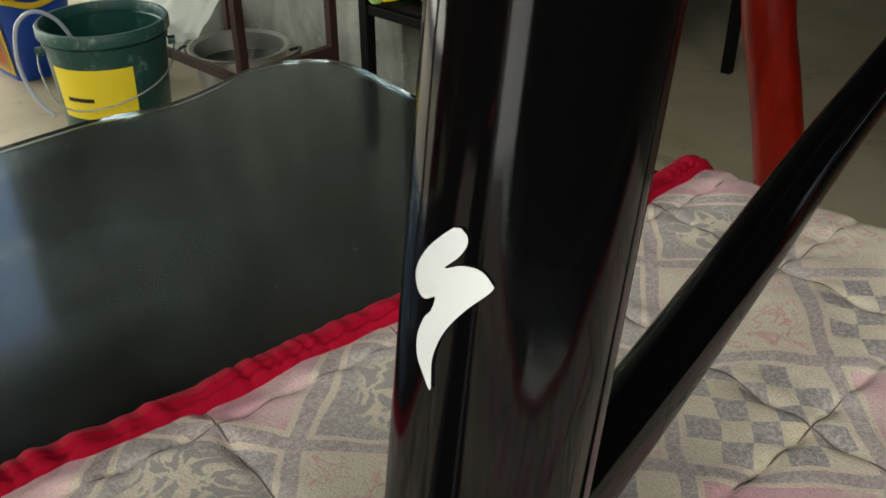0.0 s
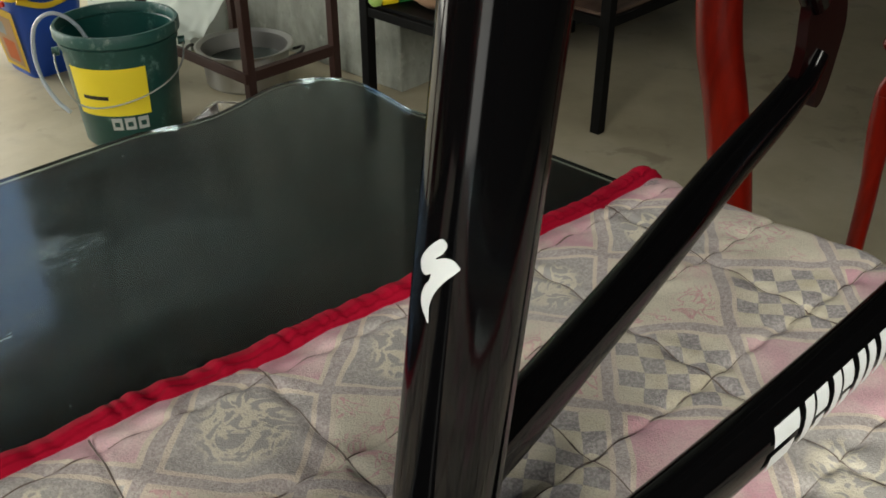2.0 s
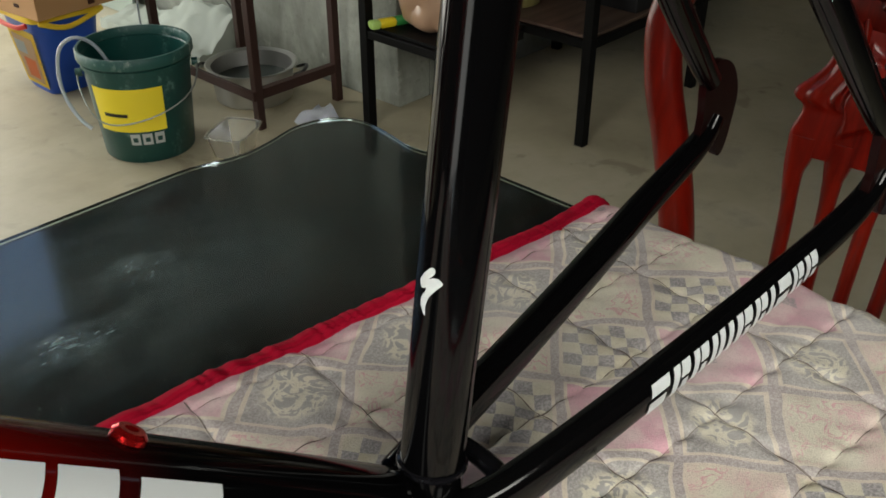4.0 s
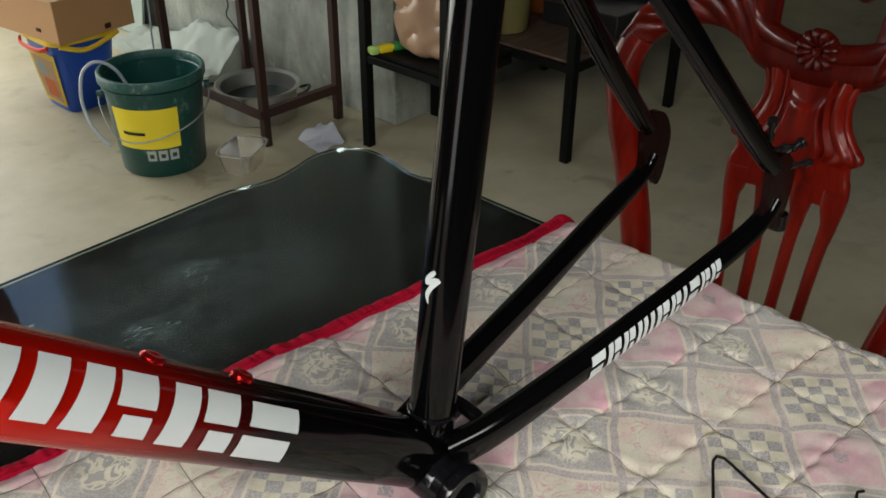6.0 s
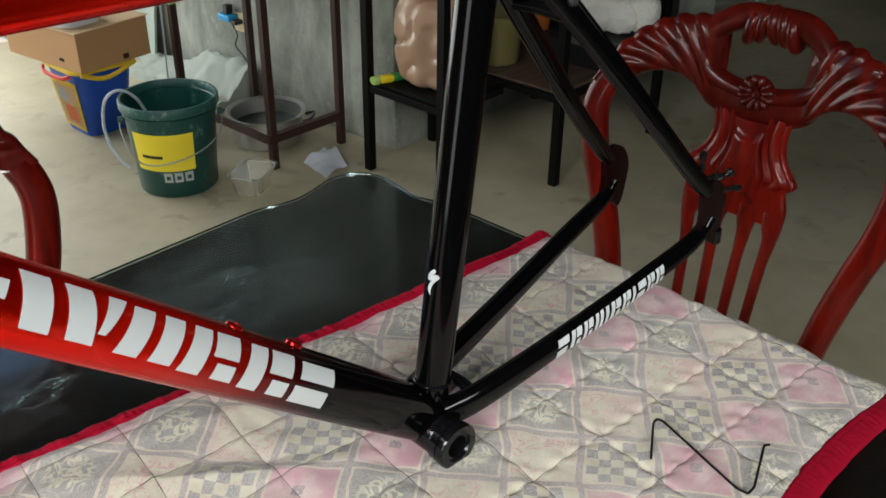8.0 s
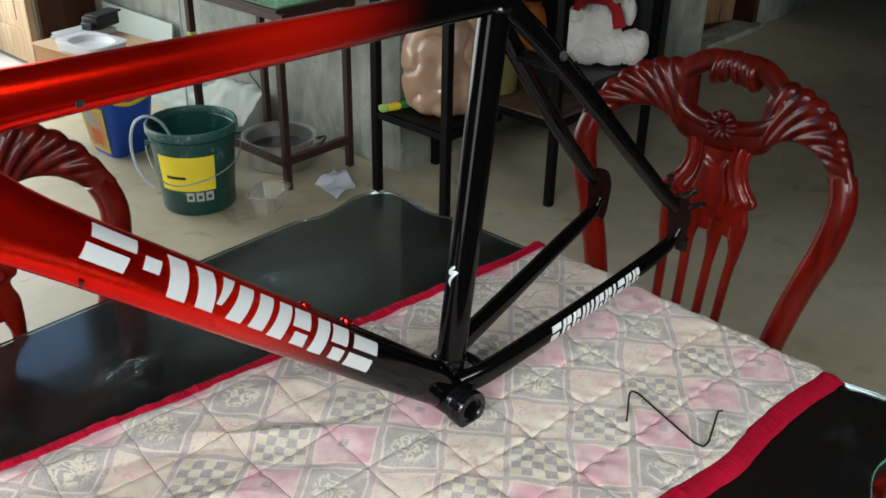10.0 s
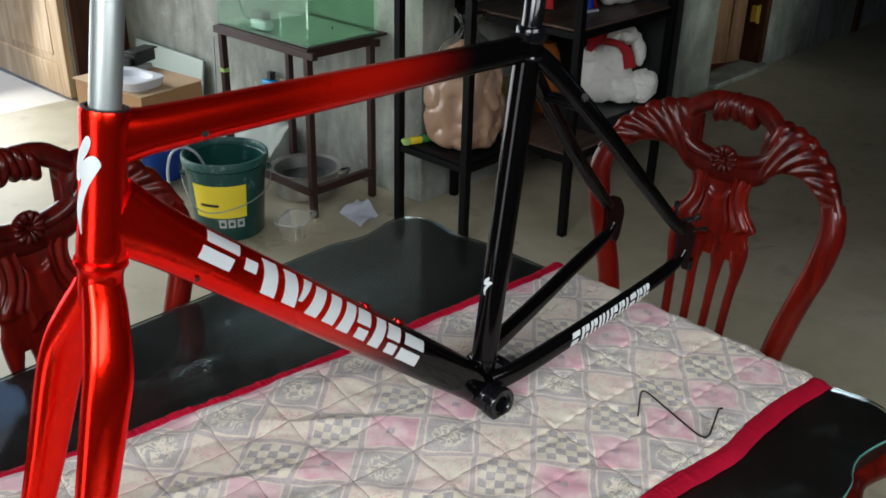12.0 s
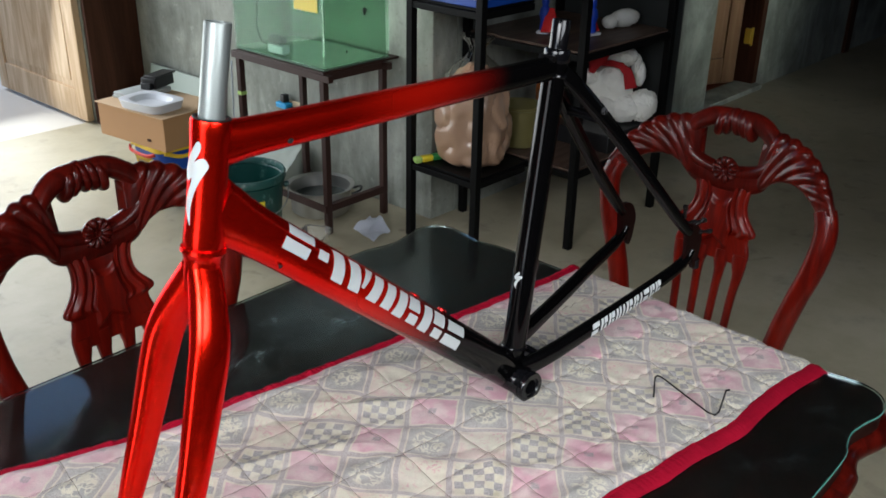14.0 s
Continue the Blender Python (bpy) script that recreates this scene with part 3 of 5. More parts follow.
loft(bm, [[Vector((x, y, TABLE_Z - z)) for x, y in table_outline(g, 1.0 + 14 * max(0.0, g))] for g, z in ((-0.04, 0.0345), (-0.004, 0.0350), (0.006, 0.0375), (0.016, 0.0440), (0.021, 0.0530), (0.020, 0.0620), (0.013, 0.0700), (0.003, 0.0745), (-0.04, 0.0755))])
part("moulding", bm, "carved_mahogany", table, "carved reddish edge moulding")
bm = bmesh.new()
for x0, x1, y0, y1 in ((TX0 + 0.09, TX1 - 0.09, TY1 - 0.115, TY1 - 0.09), (TX0 + 0.09, TX1 - 0.09, TY0 + 0.09, TY0 + 0.115), (TX0 + 0.09, TX0 + 0.115, TY0 + 0.116, TY1 - 0.116), (TX1 - 0.115, TX1 - 0.09, TY0 + 0.116, TY1 - 0.116)):
    box(bm, x0, x1, y0, y1, TABLE_Z - 0.16, TABLE_Z - 0.076)
part("apron", bm, "carved_mahogany", table)
for sx, sy in ((1, 1), (1, -1), (-1, 1), (-1, -1)):
    cx, cy = (TX1 if sx > 0 else TX0) - sx * 0.085, (TY1 if sy > 0 else TY0) - sy * 0.085
    o = Vector((sx, sy, 0)).normalized()
    line = smooth_line([(-0.02, 0.679, 0.05), (0.0, 0.63, 0.050), (0.02, 0.56, 0.044), (0.045, 0.44, 0.034), (0.01, 0.28, 0.026), (-0.005, 0.14, 0.022), (0.015, 0.05, 0.026), (0.045, 0.0, 0.034)], 26)
    part("leg", sweep(bmesh.new(), [(cx + o.x * d, cy + o.y * d, z) for d, z, r in line], [(r, r) for d, z, r in line], 16, (o.y, -o.x, 0), power=2.6), "cherry_varnish", table, "curved cabriole leg")

# ---- quilted cloth ----
LEFT_EDGE = smooth_line([(-1.02, 0.395), (-0.72, 0.338), (-0.565, 0.292), (-0.40, 0.272), (-0.21, 0.252), (-0.05, 0.239), (0.08, 0.229), (0.24, 0.217), (0.36, 0.212), (0.60, 0.205)], 200)
RIGHT_EDGE = smooth_line([(-1.02, -0.235), (-0.5, -0.278), (-0.20, -0.298), (-0.107, -0.306), (-0.05, -0.313), (0.012, -0.317), (0.06, -0.325), (0.13, -0.332), (0.206, -0.328), (0.267, -0.328), (0.33, -0.333), (0.39, -0.338), (0.60, -0.345)], 200)


def edge_at(line, x):
    for a, b in zip(line, line[1:]):
        if x <= b[0]:
            k = (x - a[0]) / max(1e-6, b[0] - a[0])
            return a[1] + (b[1] - a[1]) * k
    return line[-1][1]


def seam(v, pitch, off):
    k = (v - off) / pitch
    return abs(k - round(k)) * pitch


CLOTH_END = 0.383


def cloth_fall(x, y, h):
    """Takes the flat cloth over the table's end: a place along it becomes a place in space."""
    over = x - CLOTH_END
    z = TABLE_Z + 0.0015 + h
    if over <= 0:
        return (x, y, z)
    r = 0.016
    a = min(over / r, math.pi / 2 * 0.96)
    px, pz = CLOTH_END + (r + h) * math.sin(a), TABLE_Z + 0.0015 - r + (r + h) * math.cos(a)
    rest = over - a * r
    if rest > 0:
        px += 0.08 * rest + 0.006 * math.sin(y * 26) * min(1, rest * 8)
        pz -= rest
    return (px, y, pz)


def puff(x, y):
    s1 = seam(y + 0.07 * x + 0.0026 * fine_noise(x * 9, y * 9, 4), 0.081, -0.046)
    s2 = seam(x - 0.10 * y + 0.0026 * fine_noise(x * 9, y * 9, 9), 0.0995, 0.100)
    s = min(s1, s2)
    pillow = min(0.84 * (1 - math.exp(-s1 / 0.0026)) + 0.16 * (1 - math.exp(-s1 / 0.012)), 0.35 + 0.65 * (1 - math.exp(-s2 / 0.0028)))
    wr = abs(fine_noise(x * 9 + 3, y * 24)) * 0.0036 + fine_noise(x * 34, y * 30, 2) * 0.0016
    broad = 0.004 * fine_noise(x * 3.1, y * 3.7, 1) + 0.0030 * abs(fine_noise(x * 7 - y * 9, y * 3 + x * 2, 6))
    slack = max(0.0, min(1.0, (-0.02 - x) / 0.15))
    broad += slack * (0.026 * max(0.0, 0.30 - abs(fine_noise(x * 4 + y * 8, y * 3 - x * 1.8, 3))) + 0.004 * abs(fine_noise(x * 14 + y * 8, y * 11, 7)))
    drawn = (1 - 0.7 * slack) * 0.0016 * math.sin((x + y * 0.6) * 240) * math.exp(-s / 0.006)
    h = 0.0060 + 0.0034 * pillow * (1 - 0.45 * slack) + 1.25 * wr * (0.35 + 0.65 * pillow) + broad + drawn
    # pressed flat below the bottom bracket and the fork ends
    for cx, cy, r in ((-0.052, 0.0, 0.06), (-0.70, 0.05, 0.035), (-0.70, -0.05, 0.035)):
        h *= 1 - 0.35 * math.exp(-((x - cx) ** 2 + (y - cy) ** 2) / r ** 2)
    return max(0.002, h)


def wobble(x):
    return 0.0014 * fine_noise(x * 40, 5.0) + 0.0038 * fine_noise(x * 11, 8.0)


def cloth_grid(v0, v1, nx, ny, height, x0=-0.98, x1=0.56):
    verts, faces = [], []
    for i in range(nx + 1):
        x = x0 + (x1 - x0) * i / nx
        lo, hi = edge_at(RIGHT_EDGE, x) + wobble(x + 3), edge_at(LEFT_EDGE, x) + wobble(x)
        for j in range(ny + 1):
            v = v0(lo, hi) + (v1(lo, hi) - v0(lo, hi)) * j / ny
            verts.append(cloth_fall(x, v, height(x, v, j / ny)))
    for i in range(nx):
        for j in range(ny):
            a = i * (ny + 1) + j
            faces.append((a, a + ny + 1, a + ny + 2, a + 1))
    me = bpy.data.meshes.new("mesh")
    me.from_pydata(verts, [], faces)
    me.polygons.foreach_set("use_smooth", [True] * len(faces))
    return me


BAND = 0.0200
quilt = thing("quilted_cloth", "faded pink and cream patchwork quilt with red binding across the table", "quilt", ON_TABLE)
part("quilt_body", cloth_grid(lambda a, b: a + BAND, lambda a, b: b - BAND, 760, 260, lambda x, y, k: puff(x, y) * (0.62 + 0.38 * min(1.0, min(k, 1 - k) / 0.03))), "patchwork_print", quilt, "quilted patchwork cotton")


def stitch_line(along_x, k):
    """A drawn-in seam of dark thread, in short runs that dip into the cloth."""
    pts = []
    for i in range(560):
        w = i / 559
        if along_x:
            x = -0.97 + 1.36 * w
            y = -0.046 + 0.081 * k - 0.07 * x
            for _ in range(4):
                y = -0.046 + 0.081 * k - 0.07 * x - 0.0026 * fine_noise(x * 9, y * 9, 4)
        else:
            y = -0.36 + 0.76 * w
            x = 0.100 + 0.0995 * k + 0.10 * y
            for _ in range(4):
                x = 0.100 + 0.0995 * k + 0.10 * y - 0.0026 * fine_noise(x * 9, y * 9, 9)
        inside = x < CLOTH_END + 0.01 and edge_at(RIGHT_EDGE, x) + BAND + 0.008 < y < edge_at(LEFT_EDGE, x) - BAND - 0.006
        pts.append((x, y) if inside else None)
    bm = bmesh.new()
    run = []
    for i, q in enumerate(pts + [None]):
        if q is not None:
            run.append(cloth_fall(q[0], q[1], puff(*q) + 0.0007))
            continue
        if len(run) > 2:
            sweep(bm, run, [0.0004] + [0.0003 + 0.0006 * abs(fine_noise(i * 0.9, k * 3.1, m * 0.11)) for m in range(len(run) - 2)] + [0.0004], 5, (0, 0, 1))
        run = []
    if not bm.verts:
        return bm.free()
    part("stitching", bm, "seam_thread", quilt, "dark drawn-in stitching")


for k in range(-5, 6):
    stitch_line(True, k)
for k in range(-11, 4):
    stitch_line(False, k)


def band_height(x, y, k, amount=1.0):
    """k: 0 where the band is sewn to the cloth, 1 at its outer rim."""
    round_ = math.sqrt(max(0.0, 1 - max(0.0, (k - 0.35) / 0.65) ** 2))
    gather = abs(fine_noise(x * 42, 0.3, y * 5)) * 0.006 + abs(fine_noise(x * 120, 3.3, y * 12)) * 0.0042
    fold = 0.0030 * math.exp(-((k - 0.30 - 0.06 * fine_noise(x * 9, 1.7)) / 0.06) ** 2)
    sewn = 0.35 + 0.65 * min(1.0, k / 0.16)
    return max(0.0008, 0.0012 + (0.0078 + amount * (gather - fold)) * round_ * sewn)


part("binding", cloth_grid(lambda a, b: b - BAND - 0.003, lambda a, b: b, 900, 16, lambda x, y, k: band_height(x, y, k)), "red_binding", quilt, "puckered red cotton binding")
part("binding", cloth_grid(lambda a, b: a - 0.006, lambda a, b: a + BAND + 0.005, 900, 16, lambda x, y, k: band_height(x, y, 1 - k, 0.35) + 0.0035 * abs(fine_noise(x * 9 + y * 30, 2.2, k)) * (1 - k * 0.5)), "red_binding", quilt, "puckered red cotton binding")

# ---- bicycle frame: x to the rear, y to its left, the frame's plane is y = 0 ----
bike = thing("bicycle_frame", "glossy candy red and black bicycle frame standing on the quilt", "bicycle frame", ON_TABLE)
BB = Vector((-0.049, 0, 0.786))
ST0 = Vector((-0.0395, -0.003, 0.792))
SEAT_TOP = Vector((0.0262, -0.001, 1.300))
HEAD_TOP, HEAD_LOW = Vector((-0.5445, 0, 1.316)), Vector((-0.569, 0, 1.175))
UP_HEAD = (HEAD_TOP - HEAD_LOW).normalized()
DT0, DT1 = Vector((-0.5555, 0, 1.218)), Vector((-0.052, 0, 0.798))
TT0, TT1 = Vector((-0.545, 0, 1.287)), Vector((0.010, 0, 1.281))


def tube(a, b, stops, n=32, power=2.0):
    """A straight tube from a to b; stops: (way along, half width, half height)."""
    bm = bmesh.new()
    d = b - a
    return loft(bm, [ring(a + d * k, d, (0, 1, 0), w, h, n, power) for k, w, h in stops])


def between(stops, k):
    for (k0, w0, h0), (k1, w1, h1) in zip(stops, stops[1:]):
        if k <= k1:
            t = (k - k0) / (k1 - k0)
            return w0 + (w1 - w0) * t, h0 + (h1 - h0) * t
    return stops[-1][1:]


DT_STOPS = [(0.0, 0.0200, 0.037), (0.03, 0.0210, 0.0345), (0.06, 0.0224, 0.0318), (0.10, 0.0240, 0.0300), (0.16, 0.0255, 0.0292), (0.5, 0.0265, 0.0292), (0.85, 0.0275, 0.0292), (1.0, 0.0290, 0.028)]
part("head_tube", tube(HEAD_LOW, HEAD_TOP, [(0, 0.0215, 0.0215), (0.02, 0.0225, 0.0225), (0.10, 0.0225, 0.0225), (0.25, 0.0214, 0.0214), (0.8, 0.0211, 0.0211), (0.9, 0.0220, 0.0220), (0.985, 0.0222, 0.0222), (1.0, 0.0212, 0.0212)], 40), "candy_fade", bike)
part("down_tube", tube(DT0, DT1, DT_STOPS, 40, 2.15), "candy_fade", bike)
part("top_tube", tube(TT0, TT1, [(0, 0.0175, 0.027), (0.03, 0.0182, 0.0250), (0.06, 0.0186, 0.0222), (0.10, 0.0184, 0.0215), (0.17, 0.018, 0.0205), (0.55, 0.0165, 0.0185), (0.9, 0.0155, 0.0172), (1.0, 0.015, 0.018)], 36, 2.5), "candy_fade", bike)
part("seat_tube", tube(ST0, SEAT_TOP, [(0, 0.0195, 0.020), (0.1, 0.0186, 0.0186), (0.9, 0.0182, 0.0182), (1.0, 0.0175, 0.0175)], 40), "candy_fade", bike)

# weld beads and the swelling joints
for c, d, r, w in ((ST0.lerp(SEAT_TOP, 0.085), SEAT_TOP - ST0, 0.0190, 0.0020), (ST0.lerp(SEAT_TOP, 0.94), SEAT_TOP - ST0, 0.0182, 0.003)):
    bm = bmesh.new()
    pts = ring(c, d, (0, 1, 0), r, r, 36)
    sweep(bm, pts, [(w * (1 + 0.25 * (i % 2)), w) for i in range(36)], 8, tuple(d.normalized()), closed=True)
    part("weld", bm, "black_gloss", bike)
# bottom bracket
bm = bmesh.new()
sweep(bm, [(BB.x, y, BB.z) for y in (-0.036, -0.034, 0.034, 0.036)], [0.0205, 0.022, 0.022, 0.0205], 36, (1, 0, 0))
shell = part("bottom_bracket_shell", bm, "black_gloss", bike, "black bottom bracket shell")
for s in (-1,):
    bm = bmesh.new()
    prof = [(0.036, 0.0225), (0.037, 0.0245), (0.0455, 0.0245), (0.0465, 0.0225), (0.0475, 0.0225), (0.0485, 0.0255), (0.0555, 0.0255), (0.0575, 0.024), (0.0575, 0.0165), (0.0545, 0.0155), (0.0545, 0.0125), (0.050, 0.012), (0.041, 0.012)]
    loft(bm, [ring((BB.x, s * y, BB.z), (0, s, 0), (1, 0, 0), r, r, 40) for y, r in prof])
    cup = part("bearing_cup", bm, "black_gloss", shell, "black bearing cup with a hollow centre")

# rear stays, their bridges and the dropouts
for s in (1, -1):
    line = STAY_LINE = smooth_line([(-0.040, 0.024, 0.804), (0.0, 0.034, 0.810), (0.06, 0.043, 0.822), (0.16, 0.055, 0.843), (0.26, 0.0625, 0.861), (0.33, 0.0655, 0.873), (0.362, 0.0665, 0.885), (0.376, 0.067, 0.899)], 34)
    if s > 0:
        line = smooth_line([(-0.040, 0.022, 0.806), (0.0, 0.029, 0.812), (0.06, 0.036, 0.823), (0.16, 0.050, 0.841), (0.26, 0.066, 0.858), (0.33, 0.075, 0.871), (0.362, 0.077, 0.884), (0.376, 0.078, 0.899)], 34)
    prof = STAY_PROF = smooth_line([(0.0115, 0.017), (0.0115, 0.0165), (0.0115, 0.0155), (0.0115, 0.0135), (0.011, 0.012), (0.0105, 0.011), (0.0095, 0.0095), (0.009, 0.0085)], 34)
    stay = part("chainstay", sweep(bmesh.new(), [(x, s * y, z) for x, y, z in line], [(a, b) for a, b in prof], 22, (0, 1, 0), power=2.4), "candy_fade", bike)
    line = smooth_line([(0.028, 0.012, 1.274), (0.046, 0.020, 1.257), (0.09, 0.032, 1.213), (0.16, 0.045, 1.141), (0.26, 0.058, 1.037), (0.335, 0.0645, 0.963), (0.360, 0.0662, 0.940)], 30)
    if s > 0:
        line = [(x, y + 0.011 * min(1.0, max(0.0, (1.24 - z) / 0.3)), z - 0.004 * min(1.0, max(0.0, (1.24 - z) / 0.3))) for x, y, z in line]
    prof = smooth_line([(0.009, 0.0125), (0.0098, 0.0135), (0.0098, 0.0132), (0.0095, 0.0124), (0.0092, 0.0116), (0.0088, 0.011), (0.0082, 0.0098)], 30)
    part("seatstay", sweep(bmesh.new(), [(x, s * y, z) for x, y, z in line], [(a, b) for a, b in prof], 20, (0, 1, 0), power=2.2), "candy_fade", bike)
    # plate with the wheel slot, facing down and forward
    outline = smooth_line([(0.348, 0.945), (0.368, 0.952), (0.386, 0.945), (0.398, 0.930), (0.404, 0.912), (0.402, 0.893), (0.398, 0.872), (0.392, 0.860), (0.384, 0.861), (0.382, 0.876), (0.384, 0.893), (0.379, 0.900), (0.371, 0.897), (0.367, 0.883), (0.360, 0.877), (0.352, 0.884), (0.353, 0.905), (0.350, 0.925)], 60)
    bm = bmesh.new()
    wide = 0.011 if s > 0 else 0.0
    lo = [bm.verts.new((x, s * 0.0635 + wide, z)) for x, z in outline]
    hi = [bm.verts.new((x, s * 0.0705 + wide, z)) for x, z in outline]
    bm.faces.new(lo)
    bm.faces.new(hi[::-1])
    for i in range(len(lo)):
        j = (i + 1) % len(lo)
        bm.faces.new((lo[i], lo[j], hi[j], hi[i]))
    plate = part("dropout", bm, "dropout_paint", bike, "dark red-black dropout plate")
    if s < 0:
        bm = bmesh.new()
        sweep(bm, [(0.399, -0.067, 0.874), (0.401, -0.067, 0.856)], 0.0075, 14, (0, 1, 0))
        part("hanger", bm, "black_gloss", plate, "derailleur hanger")
        for p, q, r in (((0.338, -0.067, 0.968), (0.3265, -0.072, 1.001), 0.0026), ((0.345, -0.067, 0.962), (0.406, -0.071, 0.951), 0.0024), ((0.372, -0.067, 0.936), (0.433, -0.071, 0.922), 0.0024), ((0.380, -0.067, 0.948), (0.397, -0.074, 0.958), 0.0026)):
            p, q = Vector(p), Vector(q)
            bm = bmesh.new()
            k = 0.82
            sweep(bm, [p, p.lerp(q, k), p.lerp(q, k), q], [r, r, r * 1.9, r * 1.8], 12, (0, 1, 0))
            sweep(bm, [p.lerp(q, 0.3), p.lerp(q, 0.48)], r * 1.7, 6, (0, 1, 0))
            part("adjusting_screw", bm, "black_bolt", plate, "small dark adjusting screw")
for pts, r in (([(0.002, -0.031, 0.811), (0.006, 0.0, 0.811), (0.002, 0.031, 0.809)], (0.0070, 0.0060)), ([(0.108, -0.034, 1.192), (0.108, 0.0, 1.194), (0.108, 0.034, 1.192)], (0.009, 0.0085))):
    part("stay_bridge", sweep(bmesh.new(), smooth_line(pts, 9), r, 16, (1, 0, 0)), "black_gloss", bike)
for y in (-0.036, 0.036):
    bm = bmesh.new()
    sweep(bm, [(0.098, y, 1.207), (0.096, y * 1.25, 1.211)], [0.006, 0.0055], 12, (1, 0, 0))
    part("boss", bm, "steel_bolt", bike, "small shiny cable boss")

# collar and the post stub
bm = bmesh.new()
d = (SEAT_TOP - ST0).normalized()
loft(bm, [ring(SEAT_TOP + d * k, d, (0, 1, 0), r, r, 36) for k, r in ((-0.012, 0.0182), (-0.010, 0.0198), (0.006, 0.0198), (0.008, 0.0182), (0.008, 0.0145))])
collar = part("seat_collar", bm, "black_gloss", bike, "black seat clamp collar")
bm = bmesh.new()
sweep(bm, [SEAT_TOP + Vector((-0.021, -0.014, -0.003)), SEAT_TOP + Vector((-0.021, 0.014, -0.003))], 0.0045, 14, (1, 0, 0))
part("clamp_bolt", bm, "black_bolt", collar, "dark clamp bolt")
bm = bmesh.new()
loft(bm, [ring(SEAT_TOP + d * k, d, (0, 1, 0), r, r, 36) for k, r in ((-0.01, 0.0138), (0.048, 0.0138), (0.049, 0.0132), (0.049, 0.0118), (0.0, 0.0118))])
part("seat_post_stub", bm, "black_gloss", bike, "short shiny black post stub")

# bottle cage bolts; cable holes as dark discs in place of shaded depth
for p in ((-0.252, 1.004), (-0.197, 0.960)):
    b = Vector((p[0], 0, p[1]))
    n = Vector((0.636, 0, 0.772))
    c = b - n * 0.010
    bm = bmesh.new()
    loft(bm, [ring(c + n * k, n, (0, 1, 0), r, r, 16) for k, r in ((-0.004, 0.0042), (0.0025, 0.0042), (0.0025, 0.0062), (0.0045, 0.0066), (0.0045, 0.0038), (0.0075, 0.0038), (0.0075, 0.0078), (0.0098, 0.0078), (0.0118, 0.0058), (0.0118, 0.003), (0.009, 0.0028))])
    part("bottle_bolt", bm, "red_anodised", bike, "shiny red cage bolt")
for c, n, r in ((Vector((-0.459, -0.0178, 1.277)), Vector((0, -1, 0)), 0.0036), (Vector((-0.485, -0.0215, 1.131)), Vector((0.2, -0.8, -0.5)), 0.0030)):
    bm = bmesh.new()
    loft(bm, [ring(c + n.normalized() * k, n, (1, 0, 0), a, a * 0.8, 18) for k, a in ((-0.004, r * 0.2), (0.0003, r * 0.9), (0.0006, r), (0.0002, r * 1.08))])
    part("cable_port", bm, "black_rubber", bike, "dark disc drawn as a small cable hole")

# fork
bm = bmesh.new()
loft(bm, [ring(HEAD_LOW + UP_HEAD * k, UP_HEAD, (0, 1, 0), r, r, 40) for k, r in ((0.001, 0.0228), (0.0008, 0.0245), (-0.0035, 0.0250), (-0.0055, 0.0236), (-0.009, 0.0215), (-0.014, 0.0205), (-0.030, 0.0208), (-0.044, 0.0195), (-0.056, 0.0160), (-0.062, 0.009))])
crown = part("fork_crown", bm, "candy_fade", bike, "candy red fork crown")
for s in (1, -1):
    line = smooth_line([(-0.5745, 0.006, 1.152), (-0.579, 0.0155, 1.134), (-0.5875, 0.0300, 1.108), (-0.5965, 0.0430, 1.080), (-0.6085, 0.0495, 1.043), (-0.635, 0.0550, 0.950), (-0.661, 0.0590, 0.868), (-0.684, 0.0615, 0.800)], 40)
    prof = smooth_line([(0.0140, 0.0185), (0.0160, 0.0200), (0.0160, 0.0215), (0.0150, 0.0230), (0.0140, 0.0228), (0.0125, 0.0195), (0.0105, 0.0160), (0.0080, 0.0110)], 40)
    leg = part("fork_leg", sweep(bmesh.new(), [(x, s * y, z) for x, y, z in line], [(a, b) for a, b in prof], 26, (0, 1, 0), power=2.7), "candy_fade", bike, "bladed candy red fork leg")
    outline = [(x + 0.009, z) for x, z in ((-0.683, 0.812), (-0.695, 0.806), (-0.712, 0.780), (-0.710, 0.7665), (-0.702, 0.7665), (-0.698, 0.776), (-0.692, 0.776), (-0.690, 0.7665), (-0.682, 0.7675), (-0.681, 0.785))]
    bm = bmesh.new()
    lo = [bm.verts.new((x, s * 0.059, z)) for x, z in outline]
    hi = [bm.verts.new((x, s * 0.065, z)) for x, z in outline]
    bm.faces.new(lo)
    bm.faces.new(hi[::-1])
    for i in range(len(lo)):
        j = (i + 1) % len(lo)
        bm.faces.new((lo[i], lo[j], hi[j], hi[i]))
    part("fork_end", bm, "alloy", leg, "alloy fork end")
bm = bmesh.new()
loft(bm, [ring(HEAD_TOP + UP_HEAD * k, UP_HEAD, (0, 1, 0), r, r, 40) for k, r in ((-0.03, 0.0143), (0.098, 0.0143), (0.0993, 0.0136), (0.0993, 0.0118), (0.06, 0.0118))])
part("steerer_tube", bm, "alloy", bike, "bare silver alloy steerer tube")
bm = bmesh.new()
loft(bm, [ring(HEAD_TOP + UP_HEAD * k, UP_HEAD, (0, 1, 0), r, r, 40) for k, r in ((-0.004, 0.0205), (0.0015, 0.0205), (0.0015, 0.0175), (-0.003, 0.0165))])
part("headset_bearing", bm, "black_rubber", bike, "dark bearing seat")


